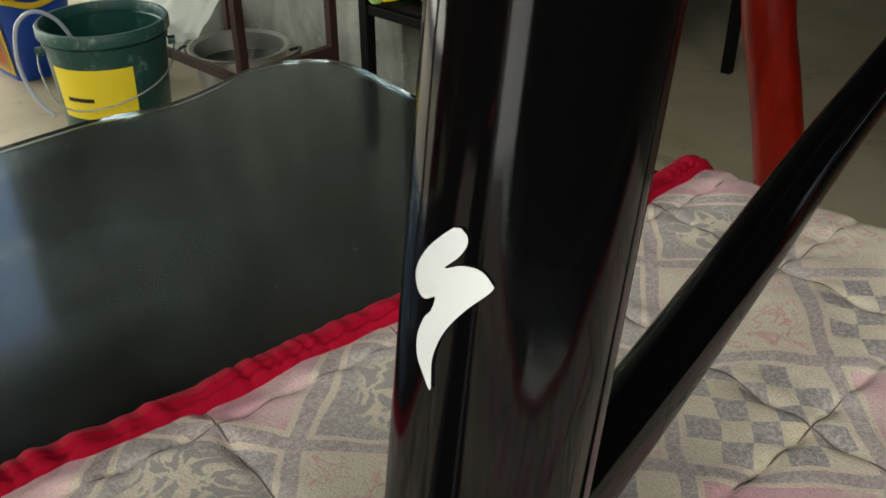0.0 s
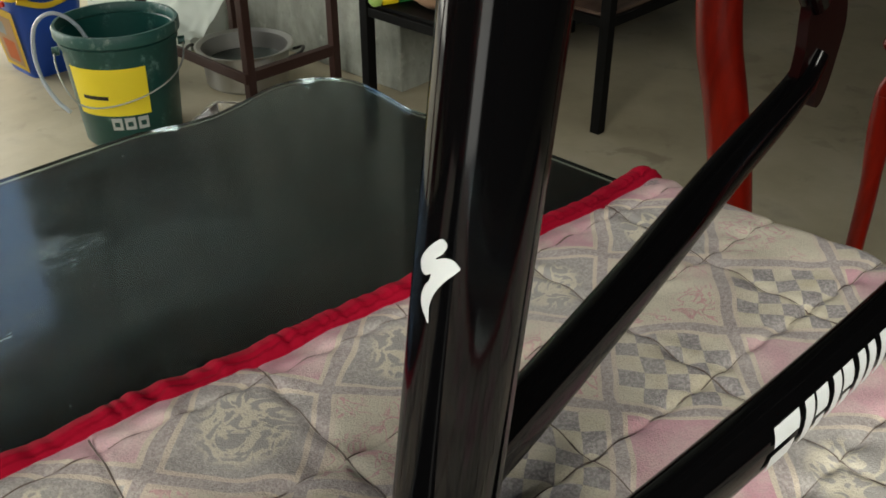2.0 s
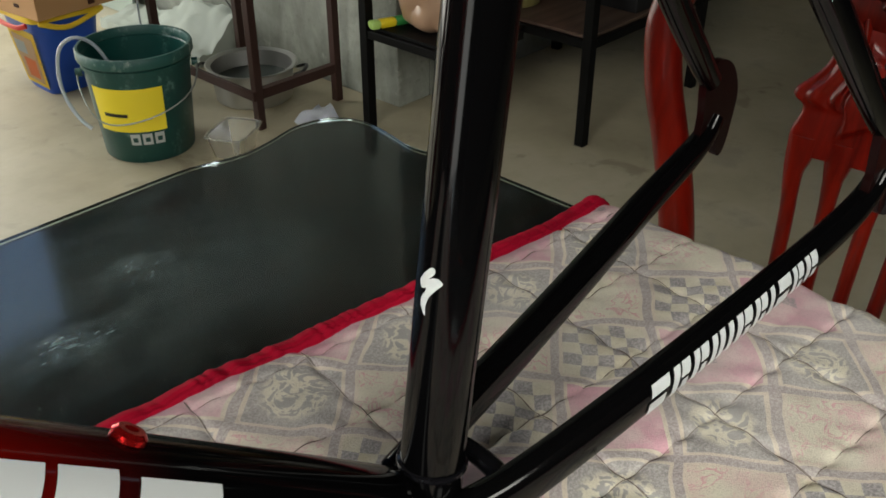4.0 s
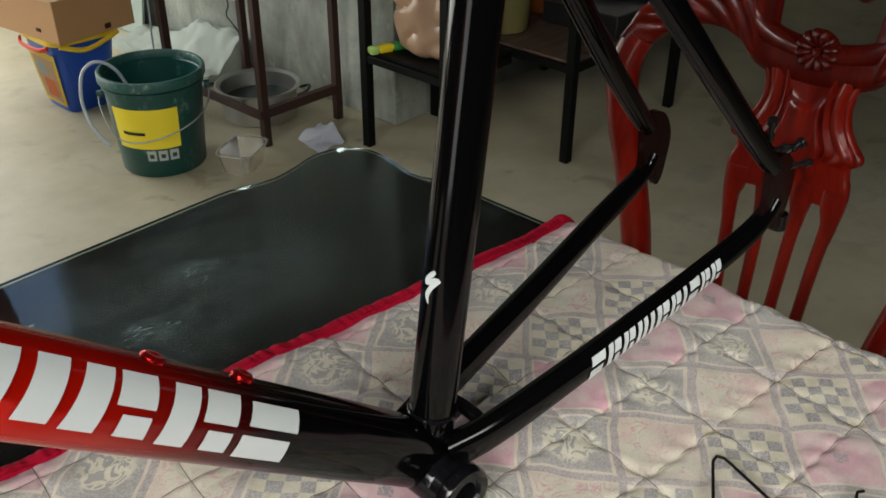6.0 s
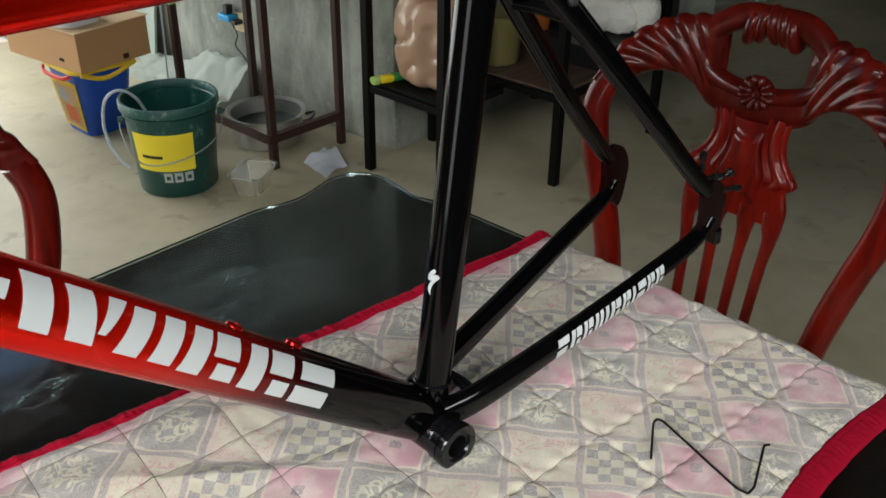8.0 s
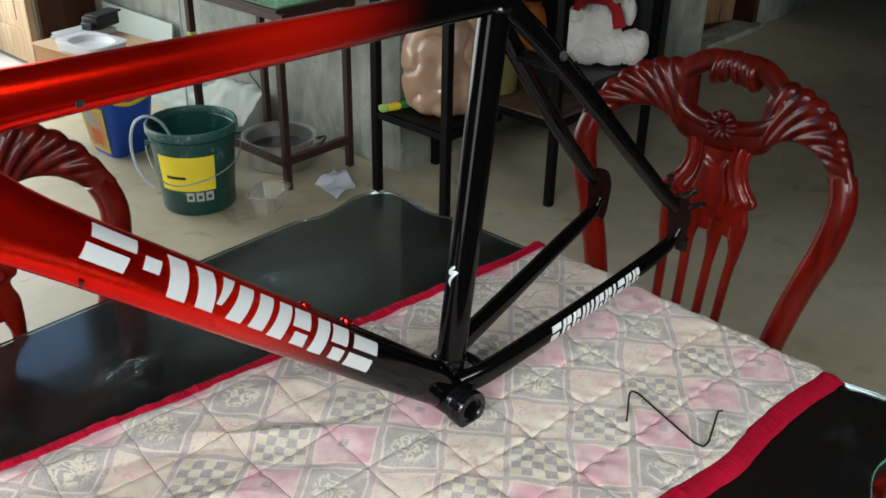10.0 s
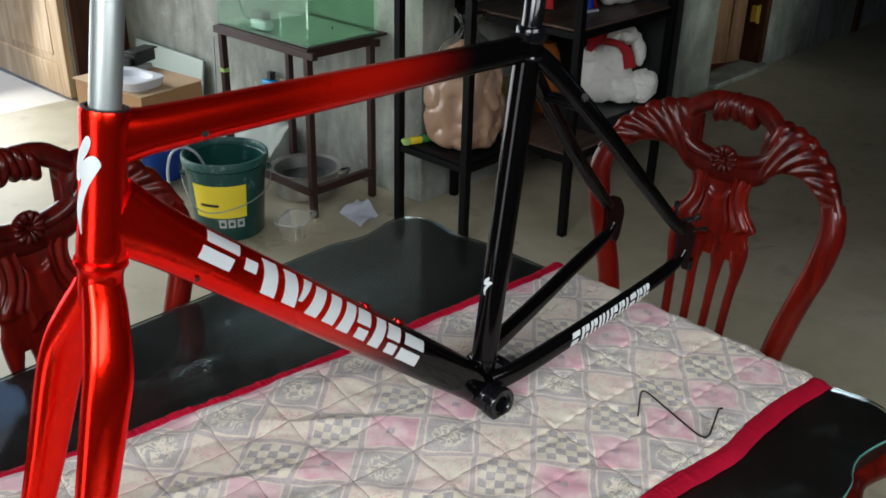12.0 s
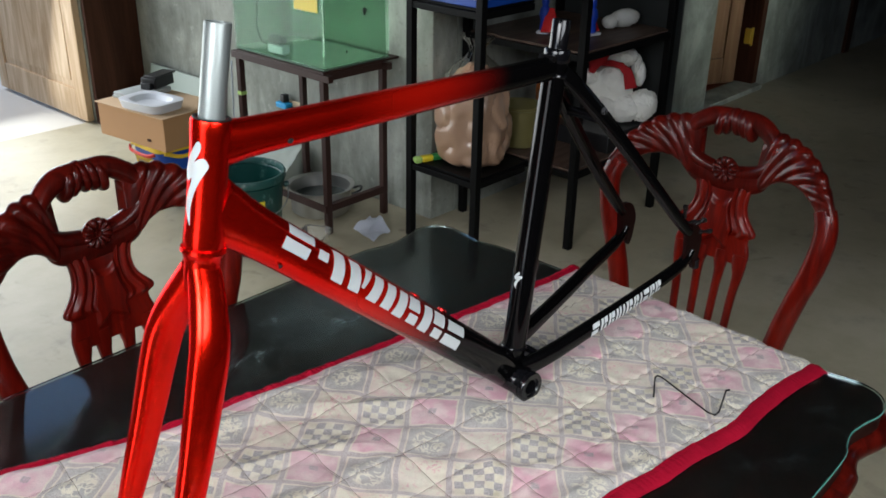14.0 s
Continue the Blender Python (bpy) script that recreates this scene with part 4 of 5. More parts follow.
def marked(bm, at, quad, h0, h1, nx=2, ny=8):
    """A thin painted patch; at(s, h) gives the surface; quad: its foot from, to and its head from, to."""
    f0, f1, g0, g1 = quad
    grid = []
    for j in range(ny + 1):
        k = j / ny
        a, b = f0 + (g0 - f0) * k, f1 + (g1 - f1) * k
        grid.append([bm.verts.new(at(a + (b - a) * i / nx, h0 + (h1 - h0) * k)) for i in range(nx + 1)])
    for r0, r1 in zip(grid, grid[1:]):
        for i in range(nx):
            bm.faces.new((r0[i], r0[i + 1], r1[i + 1], r1[i]))


def skin(c, d, w, hh, power, h, lift):
    """The place on the camera side of an oval tube, h metres round it from its middle, upward."""
    side = Vector((0, 1, 0))
    side = (side - d * side.dot(d)).normalized()
    up = d.cross(side)
    t = math.pi - h / ((w + hh) / 2)
    cx, sx = math.cos(t), math.sin(t)
    k = (abs(cx) ** power + abs(sx) ** power) ** (-1 / power)
    return c + side * ((w + lift) * k * cx) + up * ((hh + lift) * k * sx)


def on_down_tube(s, h):
    d = (DT1 - DT0).normalized()
    w, hh = between(DT_STOPS, s / (DT1 - DT0).length)
    return skin(DT0 + d * s, d, w, hh, 2.15, h, 0.0007)


def on_chainstay(s, h):
    k = min(len(STAY_LINE) - 2, max(1, int(s * (len(STAY_LINE) - 1))))
    f = s * (len(STAY_LINE) - 1) - k
    p, q = (Vector((x, -y, z)) for x, y, z in STAY_LINE[k:k + 2])
    w, hh = STAY_PROF[k]
    return skin(p.lerp(q, f), (Vector((STAY_LINE[k + 1][0] - STAY_LINE[k - 1][0], -STAY_LINE[k + 1][1] + STAY_LINE[k - 1][1], STAY_LINE[k + 1][2] - STAY_LINE[k - 1][2]))).normalized(), w, hh, 2.4, h, 0.0009)


# plain white blocks where the frame carries its lettering, one group of cut blocks for each sign


def sign_blocks(at, foot, head, h0, h1, kind, label):
    """One sign as plain blocks inside a four-sided field, whose foot and head run from and to the places given."""
    def slab(f0, f1, k0, k1, g0=None, g1=None):
        g0, g1 = f0 if g0 is None else g0, f1 if g1 is None else g1

        def x(f, k):
            return (foot[0] + f * (foot[1] - foot[0])) * (1 - k) + (head[0] + f * (head[1] - head[0])) * k

        bm = bmesh.new()
        marked(bm, at, (x(f0, k0), x(f1, k0), x(g0, k1), x(g1, k1)), h0 + (h1 - h0) * k0, h0 + (h1 - h0) * k1, ny=6)
        part("white_mark", bm, "white_paint", bike, label)

    if kind == "dash":
        slab(0.0, 1.0, 0.0, 1.0)
    elif kind == "pair":
        slab(0.02, 0.40, 0.0, 1.0, 0.0, 0.27)
        slab(0.62, 1.00, 0.0, 1.0, 0.40, 0.66)
        slab(0.92, 1.02, 0.25, 1.0, 0.82, 1.0)
    elif kind == "frame":
        slab(0.0, 0.40, 0.0, 1.0)
        slab(0.60, 1.0, 0.0, 1.0)
    elif kind == "step":
        slab(0.0, 0.38, 0.0, 1.0)
        slab(0.48, 1.0, 0.48, 1.0)
        slab(0.60, 0.98, 0.0, 0.36)
    else:
        slab(0.06, 1.0, 0.58, 1.0)
        slab(0.0, 0.90, 0.0, 0.42)


for f0, f1, g0, g1, h0, h1, kind in ((0.0930, 0.1404, 0.0934, 0.1426, -0.001, 0.0300, "halves"), (0.1510, 0.1690, 0.1510, 0.1690, 0.0075, 0.0190, "dash"),
                                     (0.1844, 0.2400, 0.1745, 0.2574, -0.0065, 0.0285, "pair"), (0.2568, 0.3069, 0.2640, 0.3103, -0.0070, 0.0270, "frame"),
                                     (0.3141, 0.3692, 0.3200, 0.3660, -0.0085, 0.0265, "step"), (0.3764, 0.4304, 0.3787, 0.4291, -0.0100, 0.0255, "step"),
                                     (0.4364, 0.4850, 0.4367, 0.4814, -0.0115, 0.0235, "halves")):
    sign_blocks(on_down_tube, (f0, f1), (g0, g1), h0, h1, kind, "plain white painted mark")

MARKS = [0.0, 0.105, 0.2, 0.29, 0.375, 0.42, 0.52, 0.605, 0.65, 0.75, 0.84, 0.95]
for i, (f, g) in enumerate(zip(MARKS, MARKS[1:])):
    a, b = 0.343 + f * 0.268, 0.343 + (g - 0.020) * 0.268
    kind = "dash" if g - f < 0.06 else ("halves", "step", "step", "frame")[i % 4]
    sign_blocks(on_chainstay, (a, b), (a + 0.010, b + 0.010), -0.0060, 0.0110, kind, "small plain white mark")


def badge(a, b, r, along, size, face, width):
    """A smooth white flash bent twice, wrapped round the front of a tube."""
    d = (b - a).normalized()
    side = Vector((0, 1, 0))
    up = side.cross(d)
    if up.x > 0:
        up = -up
    edge = smooth_line([(0.18, 0.99), (0.34, 0.95), (0.36, 0.90), (0.20, 0.83), (-0.12, 0.755), (0.30, 0.785), (0.70, 0.77), (0.97, 0.70), (0.98, 0.655), (0.50, 0.54), (0.12, 0.42), (-0.10, 0.31), (-0.22, 0.18), (-0.18, 0.0),
                        (-0.46, 0.09), (-0.70, 0.19), (-0.75, 0.31), (-0.58, 0.43), (-0.38, 0.49), (-0.30, 0.575), (-0.55, 0.548), (-0.78, 0.56), (-0.96, 0.62), (-0.99, 0.71), (-0.70, 0.83), (-0.28, 0.93), (0.0, 0.985)], 130)
    bm = bmesh.new()
    bm.faces.new([bm.verts.new((q, k, 0)) for q, k in edge])
    bmesh.ops.triangulate(bm, faces=bm.faces[:])
    for i in range(-7, 8):
        bmesh.ops.bisect_plane(bm, geom=bm.verts[:] + bm.edges[:] + bm.faces[:], plane_co=(i / 7.5, 0, 0), plane_no=(1, 0, 0))
    for v in bm.verts:
        ang = face + v.co.x * width / r
        v.co = a + d * (along + (v.co.y - 0.5 + 0.05 * (v.co.x + 1)) * size) + (up * math.cos(ang) - side * math.sin(ang)) * (r + 0.0003)
    part("white_badge", bm, "white_paint", bike, "plain white flash")


badge(ST0, SEAT_TOP, 0.0186, 0.160, 0.0285, 0.14, 0.0070)
badge(HEAD_LOW, HEAD_TOP, 0.0221, 0.071, 0.092, 0.36, 0.0145)

# ---- bent wire key on the quilt ----
key = bmesh.new()
Z = TABLE_Z + 0.0175
pts = [(0.089, -0.196, Z), (0.138, -0.1655, Z + 0.002), (0.146, -0.1645, Z + 0.002), (0.148, -0.171, Z + 0.002), (0.116, -0.278, Z + 0.001), (0.118, -0.289, Z + 0.001), (0.130, -0.289, Z + 0.001), (0.190, -0.2665, Z + 0.003), (0.196, -0.270, Z + 0.003)]
dense = []
for a, b in zip(pts, pts[1:]):
    dense += [tuple(np.array(a) + (np.array(b) - np.array(a)) * k) for k in (0.06, 0.5, 0.94)]
sweep(key, dense, 0.0014, 8, (0, 0, 1))
solid("wire_key", key, "black_bolt", "thin bent dark steel wire key lying on the quilt", "wire key", ON_TABLE)

# ---- carved dining chairs: x across, y towards the seat, the back stands near y = 0 ----


def rake(z):
    return (0.95 - z) * 0.11 if z > 0.45 else 0.055 - (0.45 - z) * 0.16


def bend(u):
    """The back is hollowed: its ends come forward towards the sitter."""
    return 0.050 * (abs(u) / 0.215) ** 1.7


def skin_sheet(bm, front, back):
    """Closes two grids of points, a front and a back, into one carved board."""
    fr = [[bm.verts.new(p) for p in row] for row in front]
    bk = [[bm.verts.new(p) for p in row] for row in back]
    n, m = len(fr) - 1, len(fr[0]) - 1
    for i in range(n):
        for j in range(m):
            bm.faces.new((fr[i][j], fr[i + 1][j], fr[i + 1][j + 1], fr[i][j + 1]))
            bm.faces.new((bk[i][j], bk[i][j + 1], bk[i + 1][j + 1], bk[i + 1][j]))
        for j in (0, m):
            bm.faces.new((fr[i][j], fr[i + 1][j], bk[i + 1][j], bk[i][j]))
    for i in (0, n):
        for j in range(m):
            bm.faces.new((fr[i][j], fr[i][j + 1], bk[i][j + 1], bk[i][j]))


def carved_chair(label, m):
    ch = thing("dining_chair", label, "chair", m, group="chairs round the table")

    def at(u, v, z):
        return Vector((u, rake(z) + bend(u) + v, z))

    # back posts, which run down as rear legs
    for s in (1, -1):
        line = smooth_line([(0.231, 0.918), (0.241, 0.890), (0.2435, 0.855), (0.233, 0.79), (0.216, 0.73), (0.196, 0.65), (0.180, 0.56), (0.172, 0.46), (0.176, 0.25), (0.186, 0.0)], 44)
        prof = smooth_line([(0.0215, 0.017), (0.022, 0.018), (0.0225, 0.018), (0.0225, 0.018), (0.022, 0.019), (0.022, 0.02), (0.021, 0.021), (0.020, 0.021), (0.018, 0.019), (0.015, 0.016)], 44)
        part("back_post", sweep(bmesh.new(), [at(s * u, 0.0, z) for u, z in line], [(a, b) for a, b in prof], 18, (1, 0, 0), power=2.8), "cherry_varnish", ch, "curved red varnished post")
    crest = bmesh.new()
    # band round the kidney-shaped opening
    loop, thick = [], []
    for i in range(72):
        t = 2 * math.pi * i / 72
        u, z = 0.102 * math.cos(t), 0.990 + (0.053 if math.sin(t) > 0 else 0.060) * math.sin(t)
        z += 0.006 * math.exp(-((abs(u) - 0.05) / 0.03) ** 2) * (1 if math.sin(t) > 0 else 0)
        loop.append(at(u, 0.0, z))
        thick.append((0.018, 0.0145 + 0.0065 * max(0.0, math.sin(t)) + 0.001 * max(0.0, -math.sin(t))))
    sweep(crest, loop, thick, 16, (0, 1, 0.0), closed=True)
    # wings with fanned flutes that end in a scalloped rim
    for s in (1, -1):
        outer = smooth_line([(0.070, 1.047), (0.100, 1.035), (0.135, 1.030), (0.172, 1.015), (0.205, 0.990), (0.233, 0.955), (0.2545, 0.918)], 49)
        inner = smooth_line([(0.062, 0.905), (0.084, 0.912), (0.108, 0.934), (0.136, 0.944), (0.168, 0.941), (0.194, 0.927), (0.2085, 0.914)], 49)
        front, back = [], []
        nr = 20
        for i in range(49):
            fr, bk = [], []
            w = i / 48
            for j in range(nr + 1):
                r = j / nr
                u = inner[i][0] + (outer[i][0] - inner[i][0]) * r
                z = inner[i][1] + (outer[i][1] - inner[i][1]) * r
                edge = math.sqrt(max(0.0, 1 - (2 * r - 1) ** 4))
                ph = w * 6.4 - 2.5 * r * (1 - 0.5 * w) + 0.4
                fade = min(1.0, max(0.0, (0.93 - w) * 7)) * min(1.0, 0.3 + w * 4)
                ridge = abs(math.sin(math.pi * ph))
                flute = 0.0085 * ridge * fade * min(1, 0.35 + r)
                th = 0.004 + (0.010 + flute) * edge * min(1.0, 0.25 + i / 8)
                bump = 0.0055 * ridge * fade * max(0, r - 0.75) * 4
                fr.append(at(s * (u + bump * 0.5), th, z + bump))
                bk.append(at(s * (u + bump * 0.5), -0.016 * edge - 0.002, z + bump))
            front.append(fr)
            back.append(bk)
        skin_sheet(crest, front, back)
    # lower middle of the crest
    sweep(crest, [at(u, 0.0, z) for u, z in smooth_line([(-0.092, 0.930), (-0.06, 0.918), (0, 0.913), (0.06, 0.918), (0.092, 0.930)], 19)],
          [(0.003 + 0.012 * math.sin(math.pi * (i + 0.3) / 18.6) ** 0.5, 0.004 + 0.024 * math.sin(math.pi * (i + 0.3) / 18.6) ** 0.6) for i in range(19)], 14, (0, 1, 0), power=3.0)
    crest_ob = part("crest_rail", crest, "carved_mahogany", ch, "dark carved crest with fluted wings", sharp=60)
    # gathered ribs on top, rosette below
    bm = bmesh.new()
    for k in range(-2, 3):
        u, zc = k * 0.0165, 1.037 - 0.0016 * k * k
        sweep(bm, [at(u + q * 0.0092, 0.0, zc + (0.002 * q if k > 0 else -0.002 * q)) for q in (-1, -0.75, -0.3, 0.3, 0.75, 1)],
              [(0.017, 0.022), (0.021, 0.0275), (0.0235, 0.0305), (0.0235, 0.0305), (0.021, 0.0275), (0.017, 0.022)], 18, (0, 1, 0))
    part("ribbed_knot", bm, "carved_mahogany", crest_ob)
    bm = bmesh.new()
    c = at(0.0, 0.012, 0.938)
    nn = 96
    rings = []
    for rr, yy in ((0.001, 0.009), (0.0055, 0.0105), (0.007, 0.0065), (0.010, 0.008), (0.020, 0.011), (0.025, 0.008), (0.027, 0.0), (0.022, -0.010)):
        rw = []
        for i in range(nn):
            a = 2 * math.pi * i / nn
            pet = abs(math.sin(6 * a))
            k = 1 + (0.08 * pet if rr > 0.018 else 0)
            dy = (0.004 * pet if 0.008 < rr < 0.028 else 0)
            rw.append(c + Vector((rr * k * math.cos(a), yy + dy, rr * k * math.sin(a))))
        rings.append(rw)
    loft(bm, rings)
    part("rosette", bm, "carved_mahogany", crest_ob, "carved flower rosette")
    # fluted splat with lobed shoulders, a raised shield and four fingers below
    bm = bmesh.new()
    ws = smooth_line([(0.905, 0.066), (0.885, 0.060), (0.862, 0.060), (0.842, 0.067), (0.826, 0.080), (0.815, 0.090), (0.806, 0.090), (0.797, 0.079), (0.785, 0.079), (0.770, 0.084), (0.752, 0.085), (0.738, 0.080)], 54)
    nu = 60
    front, back = [], []
    for z, w in ws:
        fr, bk = [], []
        for j in range(nu + 1):
            q = 2 * j / nu - 1
            edge = math.sqrt(max(0.0, 1 - q ** 6))
            low = min(1.0, max(0.0, (z - 0.795) / 0.012))
            grooves = 0.0065 * abs(math.cos(math.pi * (abs(q) - 0.44) / 0.28)) * low if abs(q) > 0.44 else 0.0
            top = 0.866 + 0.085 * q * q
            shield = 0.0075 * min(1.0, max(0.0, (0.40 - abs(q)) / 0.05)) * min(1.0, max(0.0, (z - 0.785 + 0.05 * abs(q)) / 0.006)) * min(1.0, max(0.0, (top - z) / 0.006))
            fr.append(at(q * w, 0.003 + (0.006 + grooves + shield) * edge, z))
            bk.append(at(q * w, -0.003 - 0.006 * edge, z))
        front.append(fr)
        back.append(bk)
    skin_sheet(bm, front, back)
    splat = part("splat", bm, "cherry_varnish", ch, "fluted red splat with a raised shield", sharp=60)
    for u0, u1 in ((-0.069, -0.0625), (-0.0245, -0.0215), (0.0245, 0.0215), (0.069, 0.0625)):
        line = smooth_line([(u0, 0.760), (u0, 0.735), (u0 * 1.02, 0.712), ((u0 + u1) / 2, 0.66), (u1, 0.58), (u1 * 0.94, 0.475)], 22)
        part("finger", sweep(bmesh.new(), [at(u, 0.002, z) for u, z in line], [(np.interp(z, [0.475, 0.58, 0.68, 0.715, 0.735, 0.76], [0.0095, 0.0085, 0.0090, 0.0115, 0.0160, 0.0170]), 0.009) for u, z in line], 12, (1, 0, 0), power=2.6), "cherry_varnish", splat)
    back_parts = list(ch.children_recursive)
    # seat, rails and front legs
    out = smooth_line([(-0.2, 0.075), (0.2, 0.075), (0.225, 0.25), (0.245, 0.44), (0.21, 0.475), (0.0, 0.488), (-0.21, 0.475), (-0.245, 0.44), (-0.225, 0.25), (-0.2, 0.075)], 60)[:-1]
    part("seat", prism(bmesh.new(), out, 0.435, 0.475, 0.014, 3), "cherry_varnish", ch)
    bm = boxed(-0.19, 0.19, 0.075, 0.10, 0.405, 0.500, 0.006)
    part("back_rail", bm, "cherry_varnish", ch)
    bm = boxed(-0.205, 0.205, 0.43, 0.455, 0.37, 0.434, 0.006)
    part("front_rail", bm, "cherry_varnish", ch)
    for s in (1, -1):
        line = smooth_line([(0.212, 0.445, 0.434, 0.028), (0.222, 0.455, 0.37, 0.03), (0.215, 0.448, 0.25, 0.021), (0.207, 0.44, 0.1, 0.016), (0.215, 0.455, 0.02, 0.02), (0.218, 0.46, 0.0, 0.022)], 20)
        part("front_leg", sweep(bmesh.new(), [(s * u, y, z) for u, y, z, r in line], [(r, r) for u, y, z, r in line], 14, (1, 0, 0)), "cherry_varnish", ch)
    for o in ch.children_recursive:
        if o not in back_parts:
            o.data.transform(Matrix.Diagonal((0.90, 1.0, 0.980, 1)))
    return ch


chair = carved_chair("carved red-brown wooden dining chair with pierced crest at the table's end", pose(0.737, 0.032, 0, 0, 0, 92.4))
tagged(copy_thing(chair, pose(-0.385, 0.682, 0, 0, 0, 184)), "carved red-brown wooden dining chair with pierced crest at the table's side")

# ---- fish tank on its steel stand ----
SX0, SX1, SY0, SY1 = 1.275, 1.600, 1.990, 2.540
stand = thing("tank_stand", "brown painted angle-steel stand under the fish tank", "stand")
for x, y in ((SX0, SY0), (SX1, SY0), (SX0, SY1), (SX1, SY1 - 0.02)):
    part("leg", boxed(x - 0.0135, x + 0.0135, y - 0.0135, y + 0.0135, 0, 0.658, 0.002), "stand_steel", stand)
for x in (SX0, SX1):
    part("top_rail", boxed(x - 0.013, x + 0.013, SY0 - 0.045, SY1 + 0.045, 0.6585, 0.6875, 0.002), "stand_steel", stand)
for y in (SY0, SY1):
    part("top_rail", boxed(SX0 + 0.0135, SX1 - 0.0135, y - 0.013, y + 0.013, 0.6585, 0.6875, 0.002), "stand_steel", stand)
part("low_rail", boxed(SX0 - 0.0245, SX0 - 0.0140, SY0 - 0.014, SY1 + 0.014, 0.1005, 0.1325, 0.002), "stand_steel", stand)
part("low_rail", boxed(SX0 + 0.0140, SX1 - 0.0140, SY0 - 0.013, SY0 + 0.013, 0.1005, 0.1325, 0.002), "stand_steel", stand)
part("tape", boxed(SX0 - 0.0147, SX0 + 0.0147, SY1 - 0.0147, SY1 + 0.0147, 0.498, 0.514, 0.001), "packet_lime", stand, "lime yellow tape round the leg")
part("deck", boxed(SX0 - 0.012, WX - 0.005, SY0 - 0.012, SY1 + 0.012, 0.6885, 0.697), "stand_steel", stand)

GX0, GX1, GY0, GY1, GZ0, GZ1 = 1.278, 1.640, 1.990, 2.570, 0.698, 1.076
tank = thing("fish_tank", "glass fish tank half filled with green water on the stand", "fish tank")
for n, a in (("pane", (GX0, GX0 + 0.006, GY0, GY1)), ("pane", (GX1 - 0.006, GX1, GY0, GY1)), ("pane", (GX0 + 0.0065, GX1 - 0.0065, GY0, GY0 + 0.006)), ("pane", (GX0 + 0.0065, GX1 - 0.0065, GY1 - 0.006, GY1))):
    p = part(n, boxed(*a, GZ0 + 0.0065, GZ1, 0.001), "tank_glass", tank)
    p.visible_shadow = False
part("base", boxed(GX0, GX1, GY0, GY1, GZ0, GZ0 + 0.006), "tank_back", tank, "pale green tank floor")
w = part("water", boxed(GX0 + 0.008, GX1 - 0.014, GY0 + 0.008, GY1 - 0.008, GZ0 + 0.008, 1.001), "tank_water", tank, "pale green water")
w.visible_shadow = False
bm = boxed(1.295, 1.335, 2.275, 2.355, 0.751, 0.786, 0.006)
part("pump", bm, "pump_dark", tank, "small dark filter pump")
bm = boxed(1.295, 1.345, 2.265, 2.365, 0.711, 0.749, 0.01)
part("pump_base", bm, "tray_white", tank)
part("pump_cable", sweep(bmesh.new(), smooth_line([(1.29, 2.39, 1.006), (1.292, 2.415, 0.876), (1.293, 2.425, 0.816), (1.295, 2.40, 0.756), (1.297, 2.36, 0.746)], 20), 0.004, 8, (1, 0, 0)), "pump_dark", tank)
part("sticker", boxed(GX0 - 0.0022, GX0 - 0.0004, 2.015, 2.155, 0.921, 1.046), "packet_yellow", tank, "plain yellow paper sticker")
for x, y, z, r in ((1.5, GY0 - 0.002, 0.91, 0.010), (1.40, GY0 - 0.002, 0.76, 0.004)):
    bm = bmesh.new()
    sweep(bm, [(x, y, z - r * 2), (x, y, z), (x, y, z + r)], [r * 0.3, r, r * 0.5], 10, (1, 0, 0))
    part("sucker", bm, "pump_dark", tank)
bm = bmesh.new()
sweep(bm, smooth_line([(1.252, 2.57, 0.645), (1.257, 2.585, 0.5), (1.265, 2.605, 0.35), (1.28, 2.64, 0.2), (1.31, 2.69, 0.012)], 24), 0.0035, 10, (1, 0, 0))
solid("drain_hose", bm, "hose_grey", "thin pale hose hanging from the tank stand to the floor", "hose")

# ---- steel shelves ----


def steel_shelf(label, x0, x1, y0, y1, levels, top, board, group, posts):
    sh = thing("steel_shelf", label, "shelf", group=group)
    for x, y in ((x0, y0), (x0, y1), (x1, y0), (x1, y1))[:posts]:
        bm = boxed(x - 0.0155, x + 0.0155, y - 0.0155, y + 0.0155, 0, top, 0.002)
        part("upright", bm, "black_steel", sh)
    for z in levels:
        for y in (y0, y1):
            part("cross_bar", boxed(x0 + 0.016, x1 - 0.016, y - 0.012, y + 0.012, z - 0.030, z - 0.004, 0.002), "black_steel", sh)
        for x in (x0, x1):
            part("cross_bar", boxed(x - 0.012, x + 0.012, y0 + 0.016, y1 - 0.016, z - 0.030, z - 0.004, 0.002), "black_steel", sh)
        part("board", boxed(x0 + 0.002, x1 - 0.002, y0 + 0.002, y1 - 0.002, z - 0.0035, z + 0.006, 0.001), board, sh, "dark wooden shelf board")
    return sh


steel_shelf("narrow black steel shelf against the concrete wall", 1.515, 1.835, 1.388, 1.738, (0.330, 0.985), 1.60, "black_steel", "shelves", 2)
wide_shelf = steel_shelf("wide black steel shelf with dark wooden boards", 1.866, 2.520, 1.172, 1.752, (0.335, 0.812), 1.60, "shelf_board_wood", "shelves", 4)
part("end_panel", boxed(2.5365, 2.593, 1.158, 1.782, 0.300, 1.60, 0.003), "panel_dark", wide_shelf, "dark grey end panel")

# bundle in clear plastic
bm = bmesh.new()
rings = []
